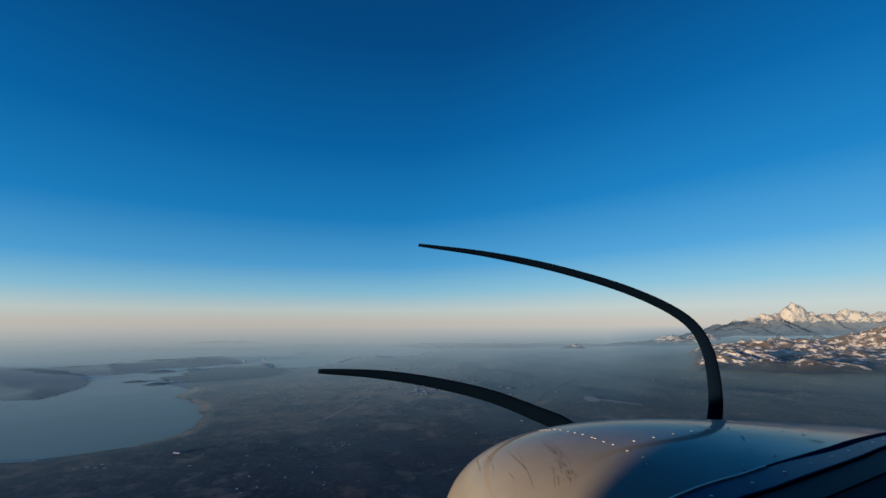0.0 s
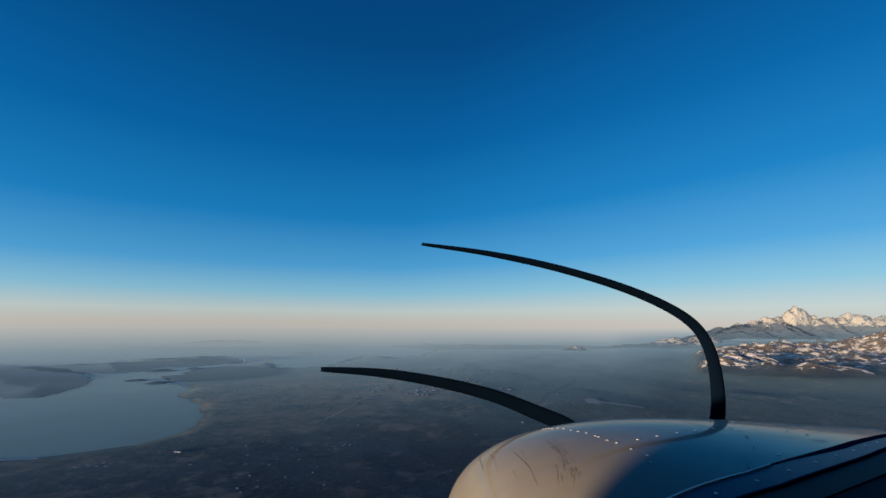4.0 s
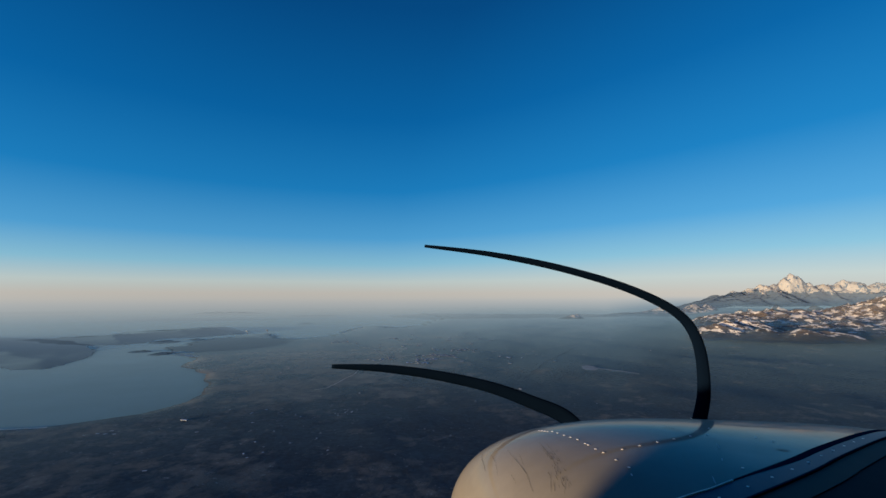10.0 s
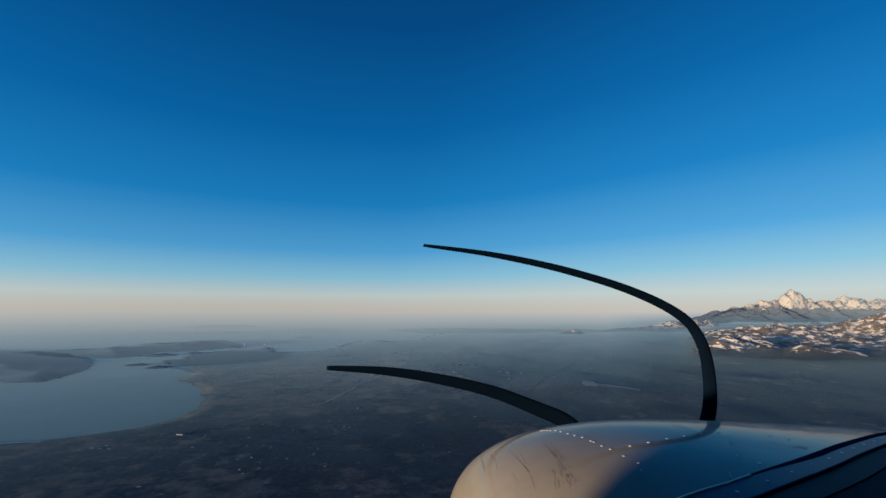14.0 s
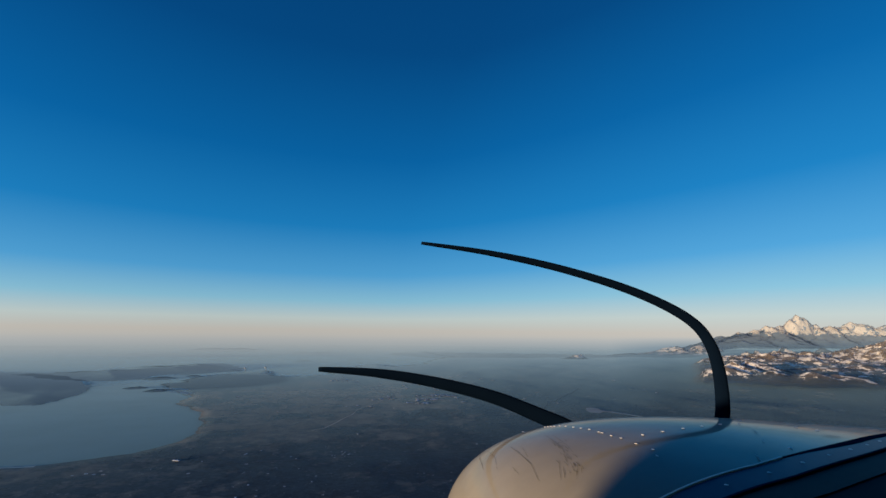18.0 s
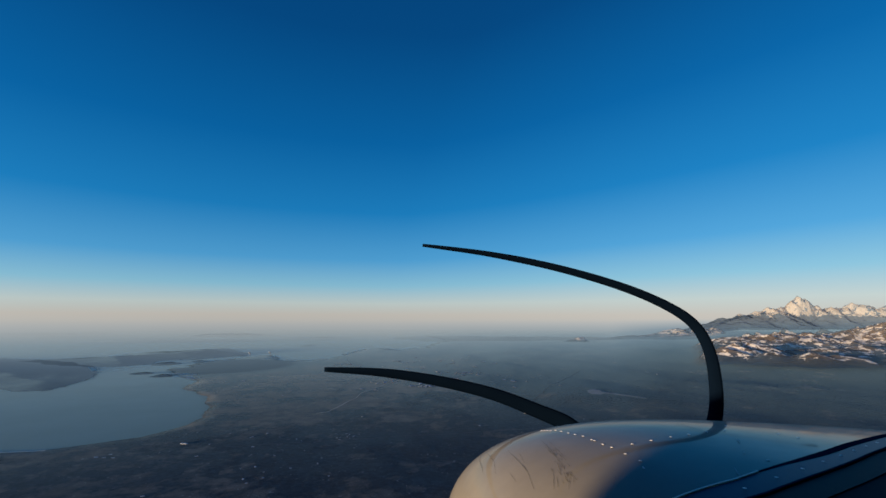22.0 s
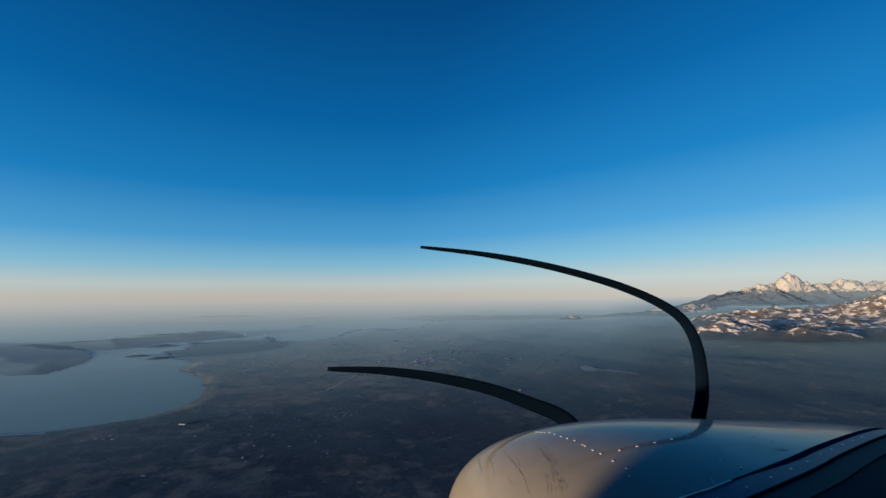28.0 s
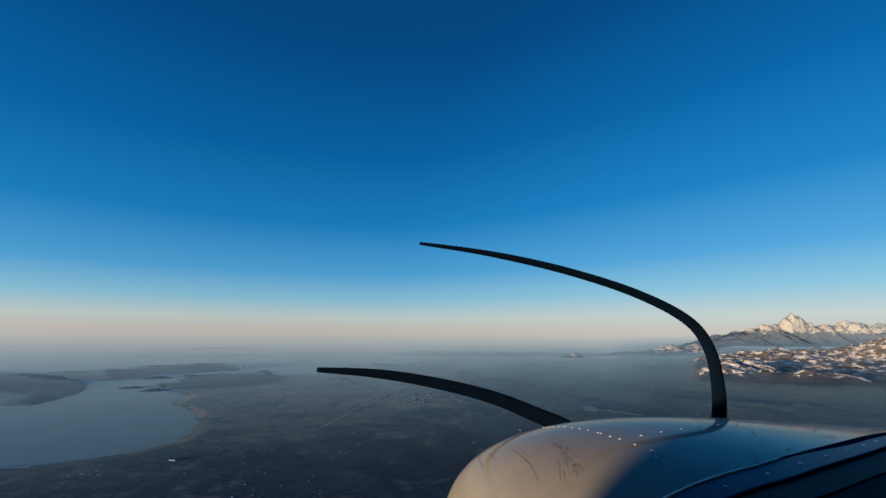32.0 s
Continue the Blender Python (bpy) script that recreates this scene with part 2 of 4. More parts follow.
def snow_material(name, line, soft, rock, cliff=0.7, forest=(0.030, 0.050, 0.085), bald=0.2, sheen=0.2, patch=0.045, white=0.54, skins=1.5, foot=0.0):
    m, n, l, b = material(name, 0.75)
    at = place(n)
    geo = n.new("ShaderNodeNewGeometry")
    pos, nor = n.new("ShaderNodeSeparateXYZ"), n.new("ShaderNodeSeparateXYZ")
    l.new(geo.outputs["Position"], pos.inputs[0])
    l.new(geo.outputs["Normal"], nor.inputs[0])
    rough = maths(n, l, "MULTIPLY", maths(n, l, "SUBTRACT", grain(n, l, at, 0.02, 6, 0.7), 0.5), soft * 4.2)
    up = maths(n, l, "ADD", maths(n, l, "SUBTRACT", pos.outputs["Z"], line), rough)
    mask = ramp(n, l, maths(n, l, "ADD", maths(n, l, "DIVIDE", up, soft), 0.5), ((0.46, 0.0), (0.54, 1.0)))
    steep = ramp(n, l, maths(n, l, "ADD", nor.outputs["Z"], maths(n, l, "MULTIPLY", maths(n, l, "SUBTRACT", grain(n, l, at, 0.05, 5, 0.7), 0.5), 0.5)), ((cliff - 0.1, 0.0), (cliff + 0.1, 1.0)))
    bare = ramp(n, l, grain(n, l, at, patch, 8, 0.62), ((bald - 0.012, 0.0), (bald + 0.012, 1.0)))
    snow = maths(n, l, "MULTIPLY", maths(n, l, "MULTIPLY", mask, steep), bare)
    stone = mixed(n, l, grain(n, l, at, 0.06, 5), rock, tuple(1.8 * c for c in rock))
    high = maths(n, l, "ADD", maths(n, l, "DIVIDE", up, 2.5 * soft), 0.35)
    stone = mixed(n, l, ramp(n, l, high, ((0.25, 0.0), (0.75, 1.0))), forest, stone)
    l.new(mixed(n, l, snow, stone, (white, 0.98 * white, 0.945 * white)), b.inputs["Base Color"])
    bump(n, l, b, grain(n, l, at, 0.08, 6, 0.7), 0.7, 5.0)
    haze_sheen(b, sheen)
    edge = None
    if foot:                                  # the mountain's foot fades to transparent, to blend into the plain
        over = n.new("ShaderNodeAttribute")
        over.attribute_name = "cover"
        edge = maths(n, l, "ADD", maths(n, l, "DIVIDE", over.outputs["Fac"], foot), maths(n, l, "SUBTRACT", grain(n, l, at, 0.02, 5, 0.6), 0.5))
        edge = ramp(n, l, edge, ((0.05, 0.0), (0.95, 1.0)))
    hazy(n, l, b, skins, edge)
    return m


M_NEAR_PEAKS = snow_material("snow_and_forest", 29, 24, (0.105, 0.088, 0.076), 0.60, (0.021, 0.028, 0.040), 0.528, 0.10, 0.030, 0.84, 1.08, 13.0)
# rock and forest of the far ranges have haze blue mixed into their colours
M_FAR_PEAKS = snow_material("snow_over_haze_blue", 156, 34, (0.07, 0.11, 0.175), 0.28, (0.035, 0.075, 0.14), 0.44, 0.06, 0.025, 0.46, 0.85)
M_HILLS = snow_material("snow_patches_haze_blue", 46, 26, (0.05, 0.07, 0.10), 0.6, (0.02, 0.035, 0.06), 0.50, 0.06, 0.022, 0.75)
M_LOW_HILLS = snow_material("broken_snow_haze_blue", 20, 20, (0.06, 0.08, 0.11), 0.6, (0.03, 0.05, 0.08), 0.485, 0.06, 0.024, 0.8)
# far woods take their haze blue from the base colour
M_FAR_LAND, n, l, b = material("haze_blue_hills", 0.9, 0, (0.16, 0.2, 0.24))
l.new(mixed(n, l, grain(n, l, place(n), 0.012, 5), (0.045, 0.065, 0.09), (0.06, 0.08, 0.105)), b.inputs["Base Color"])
haze_sheen(b, 0.05)
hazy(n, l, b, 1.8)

M_WATER, n, l, b = material("sea_water", 0.45, 0, (0.040, 0.112, 0.112))
b.inputs["IOR"].default_value = 1.33
at = place(n)
bump(n, l, b, grain(n, l, at, 0.6, 4), 0.12, 0.3)
l.new(ramp(n, l, grain(n, l, at, 0.006, 3), ((0.3, 0.42), (0.7, 0.52))), b.inputs["Roughness"])
haze_sheen(b, 0.215, 0.38, (0.46, 0.76, 0.94))
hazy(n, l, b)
# pale, warm colour painted as horizon glare on the lake and river
M_LAKE, n, l, b = material("sky_pale_lake", 0.75, 0, (0.5, 0.48, 0.44))
l.new(mixed(n, l, grain(n, l, place(n), 0.08, 3), (0.55, 0.47, 0.36), (0.78, 0.67, 0.52)), b.inputs["Base Color"])
b.inputs["Specular IOR Level"].default_value = 0.1
hazy(n, l, b)
# pale colour for beach sand, and for painted glints of water along the shores
M_SAND, n, l, b = material("sand_and_shore_glint", 0.36, 0, (0.35, 0.33, 0.30))
l.new(mixed(n, l, grain(n, l, place(n), 0.2, 4), (0.42, 0.37, 0.30), (0.68, 0.60, 0.48)), b.inputs["Base Color"])
hazy(n, l, b)
# blue put into the roof colour cancels the warm sunlight
M_ROOF, n, l, b = material("blue_offset_roof", 0.5, 0, (0.6, 0.6, 0.58))
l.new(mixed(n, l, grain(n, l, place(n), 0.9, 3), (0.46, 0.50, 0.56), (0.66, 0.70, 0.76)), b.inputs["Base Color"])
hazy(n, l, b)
# white roof, darkened and blued against the sun's orange
M_WHITE, n, l, b = material("blue_offset_white_roof", 0.6, 0, (0.8, 0.8, 0.78))
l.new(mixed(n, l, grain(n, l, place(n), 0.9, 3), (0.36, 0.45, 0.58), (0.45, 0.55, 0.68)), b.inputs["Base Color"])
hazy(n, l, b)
M_ROAD, n, l, b = material("worn_asphalt", 0.85, 0, (0.09, 0.09, 0.09))
l.new(mixed(n, l, grain(n, l, place(n), 0.4, 4), (0.07, 0.07, 0.07), (0.16, 0.155, 0.15)), b.inputs["Base Color"])
hazy(n, l, b)
M_TREES, n, l, b = material("dark_conifers", 0.95, 0, (0.02, 0.03, 0.03))
b.inputs["Specular IOR Level"].default_value = 0.1
l.new(ramp(n, l, n.new("ShaderNodeNewGeometry").outputs["Random Per Island"], ((0.0, (0.030, 0.036, 0.041)), (0.7, (0.038, 0.042, 0.044)), (1.0, (0.042, 0.043, 0.043)))), b.inputs["Base Color"])
haze_sheen(b, 0.25)
# wall colour kept dark and blue to cancel the low sun
M_WALL, n, l, b = material("blue_offset_wall", 0.7, 0, (0.55, 0.53, 0.5))
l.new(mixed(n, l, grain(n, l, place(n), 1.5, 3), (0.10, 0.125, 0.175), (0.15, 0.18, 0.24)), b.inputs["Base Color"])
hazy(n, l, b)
# blue in the steam's colour takes out the sun's orange
M_STEAM, n, l, b = material("blue_offset_steam", 1.0, 0, (0.5, 0.53, 0.58))
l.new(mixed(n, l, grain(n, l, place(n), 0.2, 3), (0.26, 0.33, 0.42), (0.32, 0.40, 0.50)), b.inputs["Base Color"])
hazy(n, l, b)

M_PAINT, n, l, b = material("cream_aircraft_paint", 0.34, 0, (0.72, 0.69, 0.62))
at = place(n)
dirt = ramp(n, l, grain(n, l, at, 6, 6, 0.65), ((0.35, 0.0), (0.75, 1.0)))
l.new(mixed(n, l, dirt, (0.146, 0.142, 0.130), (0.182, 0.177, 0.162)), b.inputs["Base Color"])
l.new(ramp(n, l, grain(n, l, at, 14, 5), ((0.3, 0.42), (0.75, 0.58))), b.inputs["Roughness"])
b.inputs["Specular IOR Level"].default_value = 0.06
b.inputs["Coat Weight"].default_value, b.inputs["Coat Roughness"].default_value, b.inputs["Coat IOR"].default_value = 0.40, 0.06, 1.45
bump(n, l, b, grain(n, l, at, 5, 3), 0.08, 0.01)
M_STRIP, n, l, b = material("blue_grey_strip", 0.45, 0, (0.35, 0.37, 0.4))
l.new(mixed(n, l, grain(n, l, place(n), 9, 5), (0.030, 0.050, 0.100), (0.050, 0.075, 0.135)), b.inputs["Base Color"])
b.inputs["Specular IOR Level"].default_value = 0.2
# navy in the black rubber stands in for reflections in the windscreen
M_RUBBER, n, l, b = material("black_rubber_seal", 1.0, 0, (0.016, 0.021, 0.045))
b.inputs["Specular IOR Level"].default_value = 0.0
M_DASH, n, l, b = material("dark_matte_glareshield", 0.95, 0, (0.02, 0.02, 0.022))
l.new(mixed(n, l, grain(n, l, place(n), 30, 4), (0.010, 0.011, 0.018), (0.017, 0.018, 0.027)), b.inputs["Base Color"])
# the sun's beige glint is put into the edge's colour
M_TRIM = material("sun_glint_edge", 0.5, 0.0, (0.90, 0.78, 0.64))[0]
M_BROWN, n, l, b = material("dull_brown_plastic", 0.8, 0, (0.09, 0.08, 0.075))
l.new(mixed(n, l, grain(n, l, place(n), 20, 4), (0.050, 0.040, 0.034), (0.085, 0.068, 0.056)), b.inputs["Base Color"])
# plain white paints the sun's glint onto the screw heads
M_SCREW = material("screw_glint_white", 0.3, 0.0, (0.95, 0.93, 0.90))[0]
M_BLADE, n, l, b = material("dark_painted_blade", 0.8, 0, (0.008, 0.010, 0.014))
l.new(mixed(n, l, grain(n, l, place(n), 8, 4), (0.0012, 0.0035, 0.010), (0.0022, 0.006, 0.015)), b.inputs["Base Color"])
b.inputs["Specular IOR Level"].default_value = 0.0
M_CRACK = material("dark_paint_crack", 0.9, 0, (0.010, 0.009, 0.008))[0]
M_GLINT_SCUFF = material("pale_glint_and_scuff", 0.7, 0, (0.55, 0.53, 0.50))[0]
M_STAIN = material("thin_dark_film", 0.6, 0, (0.10, 0.095, 0.085))[0]
M_CABIN, n, l, b = material("grey_cabin_trim", 0.9, 0, (0.12, 0.12, 0.12))
l.new(mixed(n, l, grain(n, l, place(n), 12, 4), (0.022, 0.023, 0.026), (0.04, 0.041, 0.044)), b.inputs["Base Color"])


# ---- land: plan and heights ----
def value_noise(x, y, seed):
    xi, yi = np.floor(x).astype(np.int64), np.floor(y).astype(np.int64)
    fx, fy = x - xi, y - yi
    fx, fy = fx * fx * (3 - 2 * fx), fy * fy * (3 - 2 * fy)

    def pick(i, j):
        h = (i * 374761393 + j * 668265263 + seed * 974711) & 0x7FFFFFFF
        h = ((h ^ (h >> 13)) * 1274126177) & 0x7FFFFFFF
        return ((h ^ (h >> 16)) & 0xFFFF) / 65535.0

    a, b = pick(xi, yi), pick(xi + 1, yi)
    c, d = pick(xi, yi + 1), pick(xi + 1, yi + 1)
    return (a + (b - a) * fx) * (1 - fy) + (c + (d - c) * fx) * fy


def fbm(x, y, size, octaves=4, seed=0, ridged=False, keep=0.5):
    """Layered noise from 0 to 1; size is its largest wave in metres."""
    x, y = np.asarray(x, float) / size, np.asarray(y, float) / size
    total, weight, out = 0.0, 1.0, 0.0
    for k in range(octaves):
        v = value_noise(x + 17.3 * k, y - 9.1 * k, seed + k)
        if ridged:
            v = 1 - np.abs(2 * v - 1)
        out, total, weight = out + weight * v, total + weight, weight * keep
        x, y = x * 2.03 * 0.94 - y * 2.03 * 0.34, y * 2.03 * 0.94 + x * 2.03 * 0.34
    return out / total


def inside(x, y, outline):
    """Distance to an outline, positive inside it."""
    px, py = np.asarray(x, float), np.asarray(y, float)
    best, odd = np.full(px.shape, 1e18), np.zeros(px.shape, bool)
    for (x0, y0), (x1, y1) in zip(outline, outline[1:] + outline[:1]):
        dx, dy = x1 - x0, y1 - y0
        k = np.clip(((px - x0) * dx + (py - y0) * dy) / (dx * dx + dy * dy), 0, 1)
        best = np.minimum(best, (px - x0 - k * dx) ** 2 + (py - y0 - k * dy) ** 2)
        if dy:
            odd ^= ((y0 > py) != (y1 > py)) & (px < dx * (py - y0) / dy + x0)
    return np.where(odd, 1, -1) * np.sqrt(best)


def smooth(a, b, v):
    k = np.clip((v - a) / (b - a), 0, 1)
    return k * k * (3 - 2 * k)


MAINLAND = [(-4900, -4900), (-4900, -300), (-1500, 150), (-700, 390), (-427, 461), (-400, 471), (-364, 493), (-331, 531), (-316, 574),
            (-325, 622), (-342, 671), (-363, 714), (-399, 774), (-451, 832), (-477, 864), (-511, 954), (-568, 1006), (-611, 1044), (-646, 1085),
            (-681, 1153), (-675, 1218), (-702, 1322), (-674, 1427), (-652, 1507), (-610, 1590), (-560, 1540), (-500, 1431), (-425, 1395), (-353, 1473),
            (-365, 1628), (-340, 1820), (-328, 1918), (-270, 1970), (-180, 1850), (-96, 1995), (-60, 2350), (40, 2700), (-150, 3300), (0, 4200),
            (60, 4900), (4900, 4900), (4900, -4900)]
LAKE = [(249, 837), (262, 844), (270, 832), (268, 818), (276, 806), (284, 802), (290, 790), (300, 784), (306, 772), (318, 757), (316, 750), (304, 764), (296, 776), (286, 780), (278, 794), (268, 800), (256, 786), (243, 792), (242, 808)]


def warped(x, y, amount, size, seed):
    return (x + amount * (fbm(x, y, size, 4, seed) - 0.5), y + amount * (fbm(x, y, size, 4, seed + 50) - 0.5))


def deep_woods(x, y):
    """Broad dark forest on the near lowland."""
    return np.maximum(smooth(190, 60, np.hypot((x + 60) * 0.75, y - 450) + 70 * (fbm(x, y, 90, 3, 61) - 0.5)), smooth(90, 30, np.hypot((x + 240) * 0.6, y - 520) + 40 * (fbm(x, y, 60, 3, 62) - 0.5)))


def open_fields(x, y):
    """Brownish farmland along the bay and on the delta."""
    return np.maximum(smooth(210, 60, np.hypot((x + 330) * 0.75, y - 370) + 70 * (fbm(x, y, 70, 3, 63) - 0.5)), smooth(330, 120, np.hypot(x + 200, (y - 860) * 0.8) + 90 * (fbm(x, y, 120, 3, 64) - 0.5)))


def land_height(x, y):
    """Height of the mainland, under the water's level in the bay; and the share of open fields."""
    r = np.hypot(x, y)
    wx, wy = warped(x, y, 0.036 * np.clip(r, 200, 2500), 45, 3)
    d = inside(wx, wy, MAINLAND)
    flats = smooth(420, 60, d) * smooth(430, 560, y) * smooth(1700, 1300, y) * (x < 200)
    hills = smooth(60, 500, d) * smooth(-150, 500, x + 0.15 * y)
    z = smooth(-25, 25, d) * 2.4 - 1.6
    z = z + np.where(d > 0, fbm(x, y, 260, 5, 11) * (2.0 + 3 * hills) * smooth(0, 120, d) * (1 - 0.8 * flats), 0)
    way = np.degrees(np.arctan2(x, y))
    rising = smooth(26, 33, way) * smooth(85, 65, way)
    z = z + rising * (48 * smooth(2350, 3700, r) * (0.78 + 0.4 * fbm(x, y, 420, 4, 91)) + 4 * smooth(1100, 1750, r))      # rise added to hide the mountains' feet, as haze would
    lake = inside(x, y, LAKE)
    z = z + (4.0 - z) * smooth(-140, -8, lake)
    woods = smooth(240, 120, np.hypot(x + 590, (y - 1235) * 0.9))
    cover = 0.34 - 0.8 * woods + 0.06 * flats * (1 - woods) + 0.25 * smooth(700, 350, r) * (fbm(x, y, 120, 3, 23) - 0.35) - 0.18 * hills
    cover = cover + 0.35 * (fbm(x, y, 330, 4, 31) - 0.5) - 0.08 * deep_woods(x, y) + 0.22 * open_fields(x, y)
    return z, cover


def mesh_of(name, verts, faces, mat, smooth_faces=True, cover=None):
    me = bpy.data.meshes.new(name)
    me.from_pydata(verts, [], faces)
    me.materials.append(mat)
    if smooth_faces:
        me.polygons.foreach_set("use_smooth", [True] * len(me.polygons))
    if cover is not None:
        me.attributes.new("cover", "FLOAT", "POINT").data.foreach_set("value", np.asarray(cover, np.float32).ravel())
    me.update()
    return me


def sheet(x, y, z, wrap=False):
    """Corner points and faces of a grid of points."""
    rows, cols = x.shape
    verts = np.stack([x, y, z], -1).reshape(-1, 3)
    i, j = np.meshgrid(np.arange(rows - 1), np.arange(cols if wrap else cols - 1), indexing="ij")
    k = (j + 1) % cols
    faces = np.stack([i * cols + j, i * cols + k, (i + 1) * cols + k, (i + 1) * cols + j], -1).reshape(-1, 4)
    return verts, faces


SHORES = []      # how high the islands stand
SLOPES = []      # how high the near mountains stand over the land


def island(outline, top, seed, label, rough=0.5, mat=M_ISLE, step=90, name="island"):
    xs, ys = [p[0] for p in outline], [p[1] for p in outline]
    pad = 0.06 * max(max(xs) - min(xs), max(ys) - min(ys))
    x, y = np.meshgrid(np.linspace(min(xs) - pad, max(xs) + pad, step), np.linspace(min(ys) - pad, max(ys) + pad, step), indexing="ij")
    wide = pad / 0.06

    def rise(x, y):
        wx, wy = warped(x, y, 0.06 * wide, 0.2 * wide, seed)
        wx, wy = warped(wx, wy, 0.035 * wide, 0.05 * wide, seed + 21)
        d = inside(wx, wy, outline)
        return -0.6 + 0.95 * smooth(-0.03 * wide, 0.01 * wide, d) + top * np.clip(d / min(0.3 * wide, 60 + 0.12 * wide), 0, 1) ** 1.1 * (1 - rough + rough * 1.9 * fbm(x, y, 0.35 * wide, 5, seed + 5))

    SHORES.append(rise)
    z = rise(x, y)
    verts, faces = sheet(x, y, z)
    keep = (z.ravel()[faces] > -0.05).any(1)
    used = np.unique(faces[keep])
    back = np.zeros(len(verts), int)
    back[used] = np.arange(len(used))
    cover = (-0.16 + 0.20 * (fbm(x, y, 90, 5, seed + 9) - 0.5)).ravel()[used]
    ob = new(name, mesh_of(name, verts[used].tolist(), back[faces[keep]].tolist(), mat, cover=cover))
    return tagged(ob, label, "island", group="islands in the bay")


island([(-1700, 700), (-1100, 800), (-815, 867), (-751, 848), (-697, 848), (-728, 935), (-770, 1022), (-826, 1104), (-902, 1188), (-970, 1241), (-1104, 1347), (-1263, 1397), (-1900, 1480)],
       9, 40, "large wooded island with a rounded headland in the bay", rough=0.7, step=200)
island([(-1207, 1345), (-1162, 1417), (-1093, 1457), (-1075, 1498), (-1090, 1635), (-1049, 1688), (-987, 1689), (-990, 1834), (-900, 1901), (-785, 1749),
        (-692, 1670), (-670, 1550), (-721, 1527), (-757, 1426), (-803, 1406), (-832, 1370), (-820, 1304), (-821, 1258), (-851, 1215), (-925, 1214), (-1061, 1269)],
       12, 44, "long wooded island behind the headland across the channel", rough=0.7, step=200)
island([(-800, 1262), (-760, 1250), (-732, 1275), (-735, 1310), (-770, 1318), (-800, 1300)], 4, 51, "small low wooded island in the channel", step=36)
island([(-716, 1062), (-695, 1050), (-674, 1060), (-672, 1085), (-700, 1092)], 3.5, 52, "small dark wooded islet with steep sides", step=36)
island([(-640, 1015), (-615, 1008), (-597, 1025), (-604, 1052), (-632, 1050)], 3.5, 53, "small dark wooded islet near the shore", step=36)
island([(-735, 1352), (-710, 1345), (-700, 1375), (-725, 1390)], 3.5, 54, "tiny wooded islet in the narrows", step=28)
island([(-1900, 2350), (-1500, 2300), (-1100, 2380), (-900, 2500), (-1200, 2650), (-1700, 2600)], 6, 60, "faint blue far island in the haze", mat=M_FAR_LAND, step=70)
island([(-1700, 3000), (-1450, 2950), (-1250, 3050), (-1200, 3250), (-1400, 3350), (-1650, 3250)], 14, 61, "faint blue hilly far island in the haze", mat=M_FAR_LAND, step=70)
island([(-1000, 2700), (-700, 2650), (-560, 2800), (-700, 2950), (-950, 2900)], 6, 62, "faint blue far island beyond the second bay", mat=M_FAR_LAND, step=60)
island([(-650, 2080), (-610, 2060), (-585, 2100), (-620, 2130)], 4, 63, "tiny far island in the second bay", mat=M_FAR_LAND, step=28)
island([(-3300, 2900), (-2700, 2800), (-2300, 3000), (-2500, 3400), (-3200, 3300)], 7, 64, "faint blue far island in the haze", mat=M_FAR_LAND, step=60)


